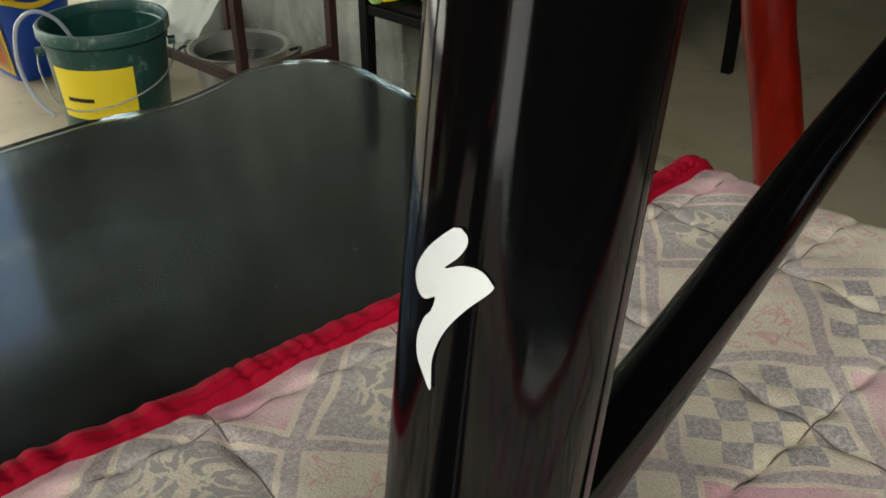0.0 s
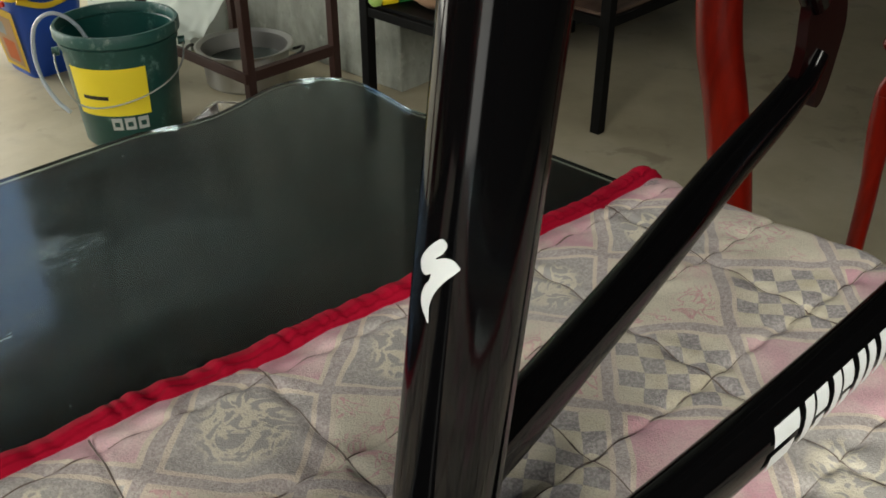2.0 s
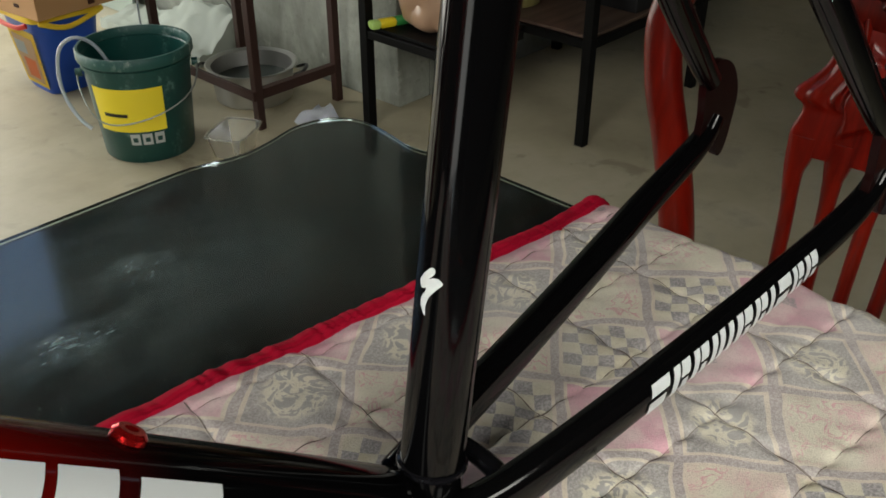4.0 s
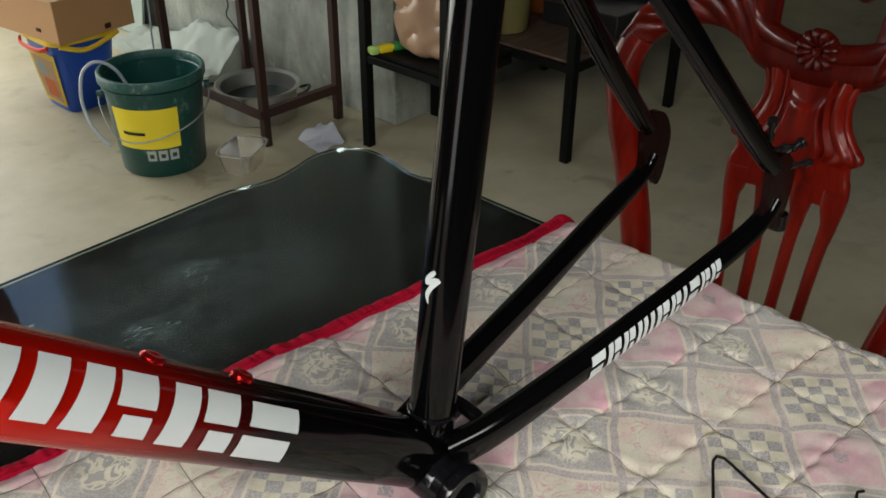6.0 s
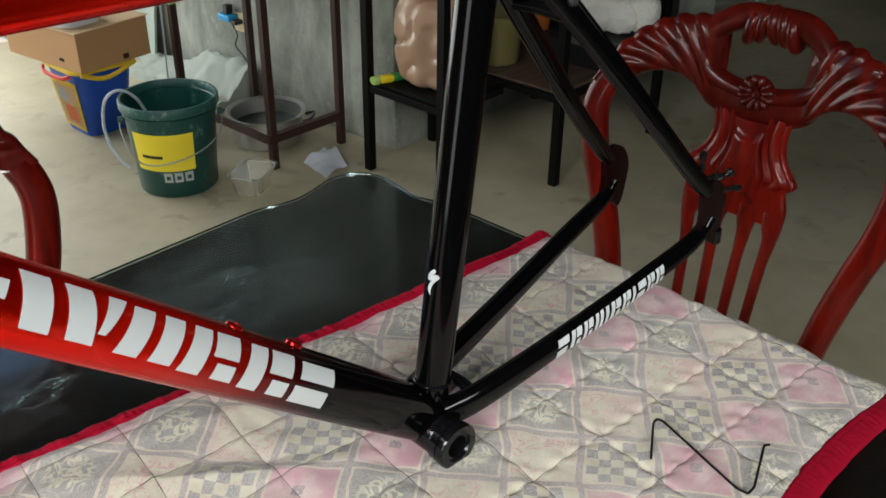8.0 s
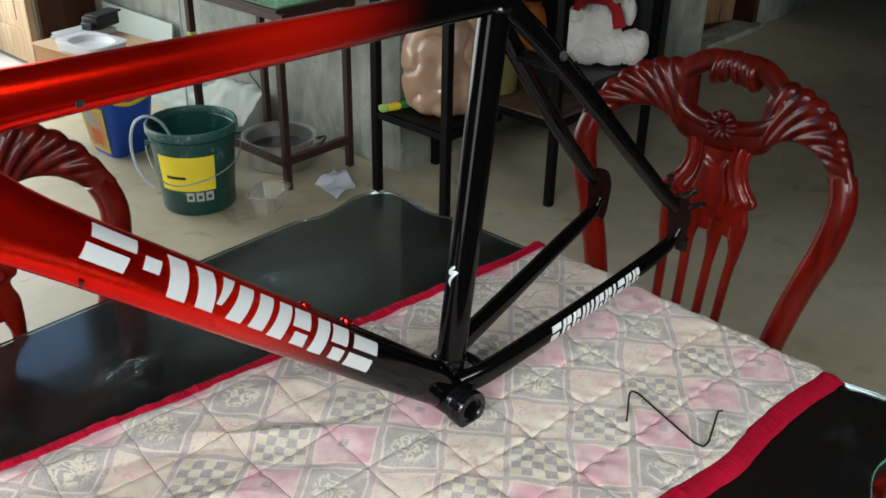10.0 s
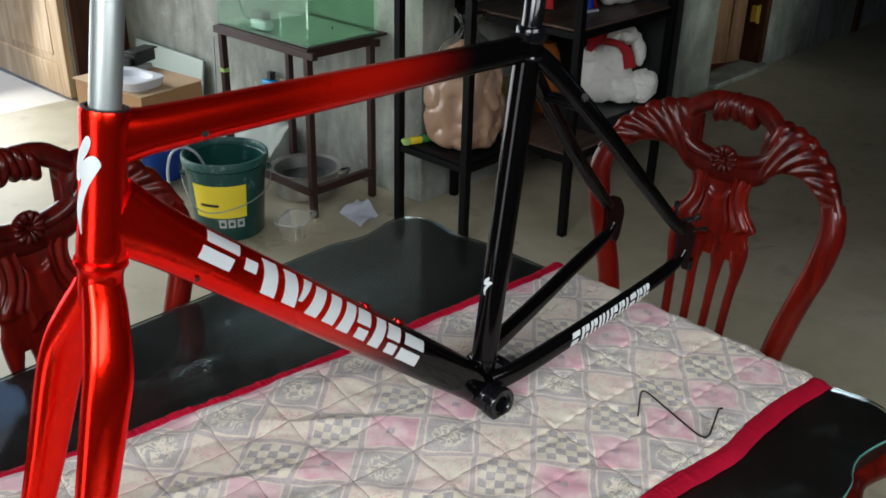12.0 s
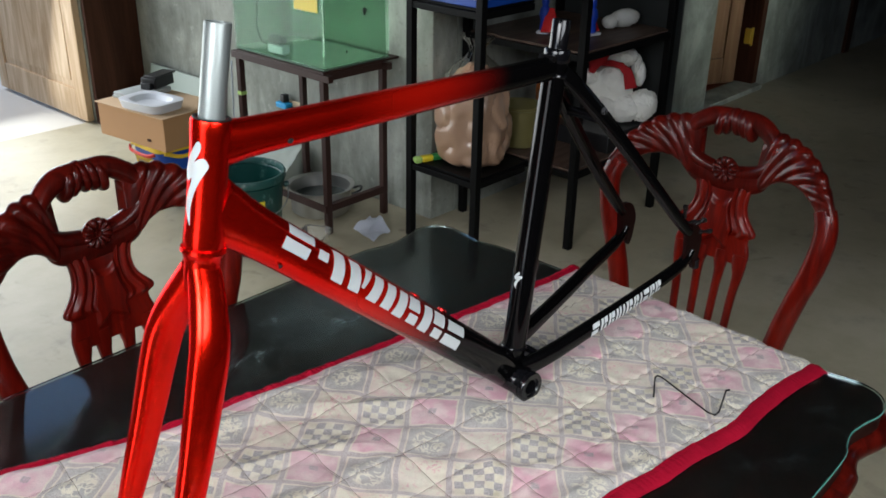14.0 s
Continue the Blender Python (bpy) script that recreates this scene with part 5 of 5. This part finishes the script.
for k in range(40):
    z = 0.31 * k / 39
    base = np.interp(z, [0, 0.012, 0.05, 0.12, 0.19, 0.25, 0.285, 0.31], [0.105, 0.128, 0.142, 0.146, 0.138, 0.118, 0.075, 0.03])
    row = []
    for i in range(72):
        a = 2 * math.pi * i / 72
        q = (abs(math.cos(a)) ** 2.6 + abs(math.sin(a)) ** 2.6) ** (-1 / 2.6)
        fold = 0.012 * fine_noise(math.cos(a) * 2.2, math.sin(a) * 2.2, z * 9) - 0.026 * max(0.0, 0.25 - abs(fine_noise(math.cos(a) * 2 + 5, math.sin(a) * 2, z * 13))) / 0.25 * 0.6 + 0.0035 * fine_noise(math.cos(a) * 9, math.sin(a) * 9, z * 50)
        row.append(Vector(((base * q + fold) * math.cos(a), (base * q + fold) * math.sin(a), z)))
    rings.append(row)
loft(bm, rings)
bundle = solid("wrapped_sack", bm, "bundle_brown", "bulky brown bundle wrapped in crinkled clear plastic on the shelf", "bundle", pose(1.695, 1.560, 0.3365, 0, 0, 20) @ Matrix.Diagonal((1.03, 1.03, 1.30, 1)))
bm = bmesh.new()
rings = []
for z, r in ((0.26, 0.123), (0.30, 0.086), (0.325, 0.045), (0.345, 0.028), (0.37, 0.045), (0.392, 0.07)):
    rings.append([Vector(((r * (1 + 0.25 * fine_noise(math.cos(a) * 4, math.sin(a) * 4, z * 16))) * math.cos(a) + 0.02, (r * (1 + 0.25 * fine_noise(math.cos(a) * 4 + 9, math.sin(a) * 4, z * 16))) * math.sin(a), z)) for a in [2 * math.pi * i / 48 for i in range(48)]])
loft(bm, rings, False)
film_ob = part("plastic_top", bm, "bag_film", bundle, "gathered clear plastic")
film_ob.visible_shadow = False

# round tub on the wide shelf's lower board
bm = bmesh.new()
lathe(bm, [(0.0, 0.004), (0.0, 0.0), (0.072, 0.0), (0.079, 0.006), (0.090, 0.165), (0.096, 0.168), (0.097, 0.178), (0.092, 0.181), (0.087, 0.176), (0.076, 0.012), (0.0, 0.010)], 48)
solid("plastic_tub", bm, "tub_olive", "round dull olive plastic tub on the shelf", "tub", pose(1.985, 1.545, 0.3415))

# bright packet on the shelf bar
pk = thing("snack_packet", "small yellow and green packet on the shelf", "packet", pose(1.553, 1.675, 0.349, 0, 0, -16))
for name, a, b, mt in (("wrapper_end", -0.066, -0.036, "packet_lime"), ("wrapper", -0.0355, 0.016, "packet_yellow"), ("wrapper_end", 0.0165, 0.066, "packet_green")):
    bm = bmesh.new()
    sweep(bm, [(a, 0, 0.0), (a + 0.004, 0, 0.001), (b - 0.004, 0, 0.001), (b, 0, 0.0)], [(0.013, 0.010), (0.016, 0.013), (0.016, 0.013), (0.013, 0.010)], 14, (0, 1, 0), power=3.5)
    part(name, bm, mt, pk)

# plush bear: one lump of fleece
bm = bmesh.new()


def blob(bm, c, r, n=24, rough=0.05, seed=0.0):
    u = bmesh.ops.create_uvsphere(bm, u_segments=n, v_segments=n // 2 + 4, radius=1.0)
    for v in u["verts"]:
        p = v.co.copy()
        k = 1 + rough * fine_noise(p.x * 4 + seed, p.y * 4, p.z * 4) + rough * 0.6 * fine_noise(p.x * 11 + seed, p.y * 11, p.z * 11)
        v.co = Vector(c) + Vector((p.x * r[0] * k, p.y * r[1] * k, p.z * r[2] * k))


LUMPS = (((-0.01, 0.0, 0.120), (0.105, 0.085, 0.118)), ((-0.075, -0.015, 0.092), (0.066, 0.072, 0.092)), ((0.02, -0.035, 0.175), (0.072, 0.058, 0.075)),
         ((0.020, -0.005, 0.280), (0.070, 0.062, 0.056)), ((0.060, -0.045, 0.288), (0.040, 0.040, 0.034)), ((0.098, -0.012, 0.248), (0.022, 0.034, 0.044)),
         ((0.116, -0.012, 0.208), (0.024, 0.036, 0.052)), ((-0.092, -0.045, 0.192), (0.034, 0.036, 0.034)), ((0.060, -0.055, 0.062), (0.070, 0.055, 0.060)),
         ((0.135, -0.035, 0.075), (0.064, 0.056, 0.068)), ((-0.030, -0.060, 0.060), (0.066, 0.055, 0.058)), ((0.165, -0.040, 0.100), (0.036, 0.042, 0.042)))
for i, (c, r) in enumerate(LUMPS):
    blob(bm, c, r, 40, 0.13, i * 3.1)
bear = solid("plush_toy", bm, "fleece_white", "white fluffy plush toy with red scarf on a box", "plush toy", pose(2.373, 1.345, 0.420, 0, 0, -59))
bm = bmesh.new()
sweep(bm, [(-0.048, -0.052, 0.252), (-0.015, -0.078, 0.262), (0.030, -0.092, 0.258), (0.062, -0.096, 0.232), (0.074, -0.100, 0.195), (0.082, -0.104, 0.165)], [(0.012, 0.008), (0.014, 0.008), (0.014, 0.008), (0.021, 0.008), (0.024, 0.007), (0.025, 0.006)], 12, (0.6, 0, 0.8))
sweep(bm, [(-0.030, -0.052, 0.312), (-0.058, -0.058, 0.285), (-0.078, -0.066, 0.255), (-0.092, -0.072, 0.215)], [(0.020, 0.012), (0.034, 0.012), (0.026, 0.010), (0.012, 0.008)], 12, (1, 0, 0.3))
solid("plush_scarf", bm, "scarf_red", "red knitted scarf round the plush toy's neck", "scarf", bear.matrix_world.copy())
bm = bmesh.new()
lathe(bm, [(0.001, 0.0), (0.050, 0.0), (0.058, 0.012), (0.066, 0.10), (0.064, 0.20), (0.052, 0.26), (0.036, 0.285), (0.038, 0.30), (0.001, 0.302)], 32)
solid("amber_jar", bm, "amber_glaze", "glossy amber brown jar on the dark shelf board", "jar", pose(2.243, 1.58, 0.3425))
bm = boxed(2.138, 2.498, 1.192, 1.50, 0.3415, 0.419, 0.006)
solid("black_box", bm, "black_plastic", "low black plastic box on the shelf board", "box")
# small things on the upper board
UB = 0.8185
fig = thing("toy_figure", "small red and blue plastic toy figure on a white foot", "toy", pose(2.05, 1.495, UB, 0, 0, 20), group="toys on the shelf")
part("foot", boxed(-0.035, 0.035, -0.025, 0.025, 0, 0.012, 0.004), "tray_white", fig)
bm = bmesh.new()
lathe(bm, [(0.001, 0.0125), (0.020, 0.0125), (0.017, 0.05), (0.024, 0.075), (0.02, 0.10), (0.012, 0.11), (0.016, 0.125), (0.012, 0.145), (0.001, 0.15)], 20)
part("body", bm, "figure_blue", fig)
bm = bmesh.new()
sweep(bm, [(0.0, -0.022, 0.10), (-0.025, -0.032, 0.06), (-0.05, -0.035, 0.013)], [(0.015, 0.006), (0.028, 0.006), (0.036, 0.006)], 12, (0, 1, 0))
part("cape", bm, "figure_red", fig)
copy_thing(fig, pose(2.156, 1.335, UB, 0, 0, 170))
bm = bmesh.new()
blob(bm, (0, 0, 0.038), (0.085, 0.04, 0.038), 20, 0.1, 3)
blob(bm, (-0.09, 0, 0.03), (0.04, 0.03, 0.028), 16, 0.1, 5)
solid("soft_toy", bm, "fleece_white", "small pale soft toy lying on the upper board", "soft toy", pose(2.408, 1.335, UB, 0, 0, -10))
# blue tray on the narrow shelf's upper level
bm = boxed(1.520, 1.828, 1.391, 1.735, 0.992, 0.998, 0.002)
for a in ((1.520, 1.828, 1.391, 1.397), (1.520, 1.828, 1.729, 1.735), (1.520, 1.526, 1.3975, 1.7285), (1.822, 1.828, 1.3975, 1.7285)):
    box(bm, *a, 0.998, 1.020)
solid("blue_tray", bm, "blue_plastic", "flat blue plastic tray on the steel shelf", "tray")
bm = bmesh.new()
lathe(bm, [(0.001, 0.0), (0.055, 0.0), (0.06, 0.01), (0.06, 0.11), (0.05, 0.12), (0.001, 0.12)], 28)
solid("white_tub", bm, "tray_white", "round white plastic tub in the blue tray", "tub", pose(1.66, 1.485, 0.999))

# ---- things on the floor beside the wall ----
BKX, BKY = 0.974, 2.144
bucket = thing("paint_bucket", "dark green plastic paint bucket with yellow label and wire handle", "bucket", pose(BKX, BKY, 0.0) @ Matrix.Diagonal((1.02, 1.02, 0.985, 1)))
bm = bmesh.new()
lathe(bm, [(0.001, 0.0), (0.124, 0.0), (0.129, 0.006), (0.1475, 0.272), (0.1475, 0.274), (0.1525, 0.275), (0.1535, 0.291), (0.1495, 0.292), (0.1495, 0.296), (0.158, 0.297), (0.1475, 0.303), (0.1445, 0.300), (0.1255, 0.012), (0.001, 0.010)], 56)
part("pail", bm, "bucket_green", bucket)
bm = bmesh.new()
lathe(bm, [(0.1495, 0.2985), (0.160, 0.299), (0.1615, 0.303), (0.1615, 0.325), (0.158, 0.330), (0.151, 0.330), (0.1475, 0.324), (0.1475, 0.304)], 56)
part("rim", bm, "bucket_rim", bucket, "scuffed pale green rim")


def label_on(bm, a0, a1, z0, z1, lift=0.0012, n=16):
    rows = []
    for j in range(5):
        z = z0 + (z1 - z0) * j / 4
        r = np.interp(z, [0.006, 0.272], [0.129, 0.1475]) + lift
        rows.append([bm.verts.new((r * math.cos(a0 + (a1 - a0) * i / n), r * math.sin(a0 + (a1 - a0) * i / n), z)) for i in range(n + 1)])
    for r0, r1 in zip(rows, rows[1:]):
        for i in range(n):
            bm.faces.new((r0[i], r0[i + 1], r1[i + 1], r1[i]))
    return bm


FA = math.atan2(-0.78 - BKY, -0.75 - BKX)
part("label", label_on(bmesh.new(), FA - 1.06, FA + 0.42, 0.104, 0.240), "label_yellow", bucket, "plain yellow label")
part("mark", label_on(bmesh.new(), FA - 0.84, FA - 0.32, 0.152, 0.163, 0.0022), "black_plastic", bucket, "dark bar on the label")
for k in range(3):
    part("mark", label_on(bmesh.new(), FA - 0.36 + k * 0.25, FA - 0.16 + k * 0.25, 0.062, 0.098, 0.0014, 4), "print_grey", bucket, "pale printed square")
    part("mark", label_on(bmesh.new(), FA - 0.31 + k * 0.25, FA - 0.21 + k * 0.25, 0.072, 0.086, 0.0022, 3), "bucket_green", bucket)
bm = bmesh.new()
fx = Vector((math.cos(FA), math.sin(FA), 0))
sd = Vector((-fx.y, fx.x, 0))
pts = []
for i in range(25):
    a = math.pi * i / 24
    q = sd * (0.163 * math.cos(a) - 0.055 * math.sin(a) ** 3) + fx * (0.022 + 0.146 * math.sin(a) ** 0.7) + Vector((0, 0, 0.262 - 0.115 * math.sin(a)))
    pts.append(q)
sweep(bm, pts, 0.0024, 8, (0, 0, 1))
part("wire_handle", bm, "alloy", bucket, "thin wire handle hanging down")
for s in (1, -1):
    bm = bmesh.new()
    sweep(bm, [sd * (s * 0.150) + fx * 0.02 + Vector((0, 0, 0.262)), sd * (s * 0.168) + fx * 0.02 + Vector((0, 0, 0.262))], 0.012, 14, (0, 0, 1))
    part("handle_boss", bm, "bucket_green", bucket)
bm = bmesh.new()
sweep(bm, smooth_line([tuple(sd * k + fx * f + Vector((0, 0, z))) for k, f, z in ((-0.06, -0.02, 0.22), (-0.10, 0.0, 0.325), (-0.15, 0.01, 0.362), (-0.195, 0.015, 0.335), (-0.212, 0.02, 0.26), (-0.205, 0.03, 0.19), (-0.180, 0.05, 0.135), (-0.150, 0.07, 0.105))], 40), 0.0055, 10, (0, 0, 1))
solid("hose", bm, "hose_grey", "pale grey hose hung over the bucket's rim", "hose", pose(BKX, BKY, 0) @ Matrix.Diagonal((1.02, 1.02, 0.985, 1)))

# aluminium basin under the stand
bm = bmesh.new()
lathe(bm, [(0.001, 0.0), (0.118, 0.0), (0.132, 0.012), (0.142, 0.145), (0.158, 0.152), (0.160, 0.156), (0.154, 0.158), (0.139, 0.150), (0.129, 0.016), (0.115, 0.005), (0.001, 0.004)], 56)
pan = solid("aluminium_basin", bm, "pan_aluminium", "dull aluminium basin half full of water under the tank stand", "basin", pose(1.424, 2.215, 0.0) @ Matrix.Diagonal((0.97, 0.97, 0.80, 1)))
bm = bmesh.new()
lathe(bm, [(0.001, 0.0), (0.134, 0.0), (0.133, -0.003), (0.001, -0.004)], 40)
part("water", bm, "pump_dark", pan, "dark water").location = (0, 0, 0.085)
for a in (-0.85, 2.29):
    bm = bmesh.new()
    c = Vector((math.cos(a), math.sin(a), 0))
    t = Vector((-c.y, c.x, 0))
    sweep(bm, smooth_line([tuple(c * 0.150 + t * -0.04 + Vector((0, 0, 0.12))), tuple(c * 0.185 + t * -0.03 + Vector((0, 0, 0.135))), tuple(c * 0.185 + t * 0.03 + Vector((0, 0, 0.135))), tuple(c * 0.150 + t * 0.04 + Vector((0, 0, 0.12)))], 14), 0.006, 8, (0, 0, 1))
    part("handle", bm, "black_plastic", pan, "dark loop handle")

# clear food container
tub = bmesh.new()
lo, hi, hh = (0.062, 0.045), (0.080, 0.060), 0.072
rings = []
for (a, b), z in ((lo, 0.0), (hi, hh), ((hi[0] + 0.006, hi[1] + 0.006), hh), ((hi[0] + 0.006, hi[1] + 0.006), hh - 0.003), ((hi[0] - 0.002, hi[1] - 0.002), hh - 0.004), ((lo[0] - 0.002, lo[1] - 0.002), 0.002)):
    rings.append(ring((0, 0, z), (0, 0, 1), (1, 0, 0), a, b, 32, 6.0))
loft(tub, rings)
tb = solid("plastic_container", tub, "clear_plastic", "empty clear plastic food container on the floor", "container", pose(1.122, 1.915, 0.001, 0, 0, 28))
tb.visible_shadow = False

# crumpled paper
bm = bmesh.new()
n = 10
corners = [Vector((1.372, 1.945, 0.003)), Vector((1.338, 1.782, 0.003)), Vector((1.462, 1.806, 0.003)), Vector((1.515, 1.99, 0.02))]
vs = []
for i in range(n + 1):
    row = []
    for j in range(n + 1):
        a = corners[0].lerp(corners[1], i / n).lerp(corners[3].lerp(corners[2], i / n), j / n)
        h = 0.010 + 0.030 * abs(fine_noise(a.x * 9, a.y * 9, 2)) + 0.035 * math.exp(-((i / n - 0.5) ** 2) / 0.05) * (j / n)
        row.append(bm.verts.new((a.x, a.y, h - 0.006)))
    vs.append(row)
for i in range(n):
    for j in range(n):
        bm.faces.new((vs[i][j], vs[i + 1][j], vs[i + 1][j + 1], vs[i][j + 1]))
bmesh.ops.solidify(bm, geom=bm.faces[:], thickness=0.0012)
solid("paper_sheet", bm, "paper_white", "crumpled white sheet of paper on the floor", "paper", smooth=False)

# foam sheets along the wall
bm = bmesh.new()
rows = []
for i in range(45):
    y = 2.585 + 0.70 * i / 44
    row = []
    for k in range(19):
        x = 1.455 + 0.205 * k / 18
        rise = 0.035 + 0.115 * min(1.0, max(0.0, (k - 5) / 11)) * min(1.0, max(0.1, (3.10 - y) / 0.2))
        z = rise + 0.030 * abs(fine_noise(x * 11, y * 8, 2)) + 0.010 * fine_noise(x * 40, y * 34, 6)
        row.append(Vector((x + 0.012 * fine_noise(x * 9, y * 13, 8), y, max(0.012, z))))
    foot = [Vector((1.66 if k == 0 else 1.455, y, 0.0)) for k in range(2)]
    rows.append(row + foot)
loft(bm, rows)
solid("foam_block", bm, "white_foam", "dirty white foam packing lying against the wall", "foam packing")
bm = bmesh.new()
box(bm, -0.006, 0.006, -0.32, 0.32, 0.0, 0.33, 0.002)
solid("glass_sheet", bm, "pale_sheet", "pale greenish sheet leaning against the wall", "sheet", pose(1.615, 3.61, 0.002, 0, 8, 0))

# wall socket with plug and lead
sock = thing("wall_socket", "cream wall socket with a blue plug", "socket")
part("plate", boxed(WX - 0.010, WX - 0.0005, 2.62, 2.73, 0.275, 0.355, 0.003), "outlet_cream", sock)
plug = thing("power_plug", "bright blue plug with a dark lead", "plug")
bm = boxed(WX - 0.055, WX - 0.0105, 2.70, 2.78, 0.318, 0.346, 0.006)
part("plug_body", bm, "plug_blue", plug)
part("adapter", boxed(WX - 0.05, WX - 0.0105, 2.665, 2.699, 0.312, 0.330, 0.004), "black_plastic", plug)
part("adapter", boxed(WX - 0.045, WX - 0.012, 2.725, 2.755, 0.3465, 0.385, 0.004), "black_plastic", plug)
part("lead", sweep(bmesh.new(), smooth_line([(WX - 0.03, 2.725, 0.317), (WX - 0.02, 2.70, 0.26), (WX - 0.02, 2.72, 0.21), (WX - 0.02, 2.66, 0.165), (WX - 0.03, 2.62, 0.12), (WX - 0.06, 2.53, 0.06), (WX - 0.05, 2.42, 0.006)], 26), 0.003, 8, (1, 0, 0)), "cable_dark", plug)

# carton on a blue box
bb = thing("detergent_box", "blue plastic pail with yellow rim and orange print on the floor", "box")
bm = bmesh.new()
PX, PY = 1.050, 2.815
loft(bm, [ring((PX, PY, z), (0, 0, 1), (1, 0, 0), a, b, 40, 6.0) for z, a, b in ((0.0, 0.086, 0.090), (0.008, 0.090, 0.094), (0.235, 0.118, 0.124), (0.262, 0.122, 0.128))])
part("body", bm, "blue_plastic", bb)
bm = bmesh.new()
loft(bm, [ring((PX, PY, z), (0, 0, 1), (1, 0, 0), a, b, 40, 6.0) for z, a, b in ((0.2625, 0.122, 0.128), (0.264, 0.133, 0.139), (0.284, 0.133, 0.139), (0.288, 0.128, 0.134))])
part("lid", bm, "yellow_plastic", bb, "yellow lid")


def pail_side(name, f0, f1, z0, z1, lift, mat, label):
    """A printed patch on the pail's flat side, which leans outward."""
    bm = bmesh.new()
    for z in (z0, z1):
        x = PX - (0.090 + (z - 0.008) * 0.1225) - lift
        h = 0.094 + (z - 0.008) * 0.13
        bm.verts.new((x, PY + h * f0, z))
        bm.verts.new((x, PY + h * f1, z))
    v = list(bm.verts)
    bm.faces.new((v[0], v[1], v[3], v[2]))
    bmesh.ops.solidify(bm, geom=bm.faces[:], thickness=0.0012)
    part(name, bm, mat, bb, label)


pail_side("print", -0.80, 0.80, 0.02, 0.225, 0.0016, "yellow_plastic", "yellow printed side")
pail_side("print", -0.62, 0.62, 0.035, 0.20, 0.0034, "cardboard_top", "pale picture panel")
pail_side("print", -0.45, 0.30, 0.05, 0.12, 0.0052, "orange_print", "orange printed patch")
pail_side("print", -0.10, 0.55, 0.135, 0.18, 0.0052, "print_grey", "pale printed patch")
part("handle", sweep(bmesh.new(), smooth_line([(PX - 0.134, PY - 0.10, 0.258), (PX - 0.150, PY - 0.06, 0.248), (PX - 0.150, PY + 0.06, 0.248), (PX - 0.134, PY + 0.10, 0.258)], 14), (0.009, 0.006), 8, (0, 0, 1)), "red_plastic", bb, "red plastic handle")
part("strap", sweep(bmesh.new(), smooth_line([(PX - 0.11, PY - 0.142, 0.268), (PX - 0.02, PY - 0.150, 0.240), (PX + 0.08, PY - 0.146, 0.262), (PX + 0.12, PY - 0.140, 0.275)], 14), (0.004, 0.009), 8, (0, 1, 0)), "yellow_plastic", bb, "yellow carrying strap")
carton = thing("carton", "open-topped brown cardboard carton on the blue pail", "carton", pose(1.052, 2.866, 0.289, 0, 0, 7))
part("carton_body", boxed(-0.158, 0.158, -0.223, 0.223, 0.0, 0.148, 0.003), "cardboard", carton)
part("carton_flap", boxed(-0.170, -0.0015, -0.235, 0.227, 0.1495, 0.153, 0.001), "cardboard_top", carton)
part("carton_flap", boxed(0.0015, 0.166, -0.227, 0.225, 0.1495, 0.153, 0.001), "cardboard_top", carton)
part("mark", boxed(-0.1610, -0.1585, -0.13, -0.105, 0.03, 0.042, 0.0005), "dark_jamb_wood", carton, "small dark printed mark")
part("mark", boxed(0.030, 0.055, -0.2260, -0.2235, 0.012, 0.030, 0.0005), "dark_jamb_wood", carton, "small dark printed mark")
CT = 0.289 + 0.154
bm = bmesh.new()
rings = [ring((0, 0, z), (0, 0, 1), (1, 0, 0), a, b, 40, p) for z, a, b, p in ((0.0, 0.085, 0.12, 5.0), (0.03, 0.092, 0.128, 5.0), (0.038, 0.095, 0.131, 5.0), (0.040, 0.088, 0.122, 5.0), (0.036, 0.072, 0.098, 2.6), (0.014, 0.06, 0.082, 2.4), (0.012, 0.03, 0.04, 2.2))]
loft(bm, rings)
solid("soap_tray", bm, "tray_white", "shallow white plastic tray on the carton", "tray", pose(0.985, 2.808, CT, 0, 0, 10))
for k in range(2):
    solid("magazine", boxed(-0.11 + 0.004 * k, 0.11, -0.07, 0.07 - 0.005 * k, 0, 0.012, 0.002), "print_grey", "thin grey magazine lying on the carton", "magazine", pose(1.065, 3.018, CT + 0.0125 * k, 0, 0, 12 - 4 * k))
bm = boxed(-0.075, 0.075, -0.045, 0.045, 0, 0.065, 0.006)
box(bm, -0.10, -0.0755, -0.03, 0.03, 0.0, 0.04, 0.004)
box(bm, -0.07, 0.09, -0.05, 0.03, 0.0655, 0.078, 0.004)
solid("black_device", bm, "black_plastic", "black plastic device on the magazines", "device", pose(1.15, 3.018, CT + 0.0255, 0, 0, 20) @ Matrix.Diagonal((0.9, 0.9, 0.75, 1)))
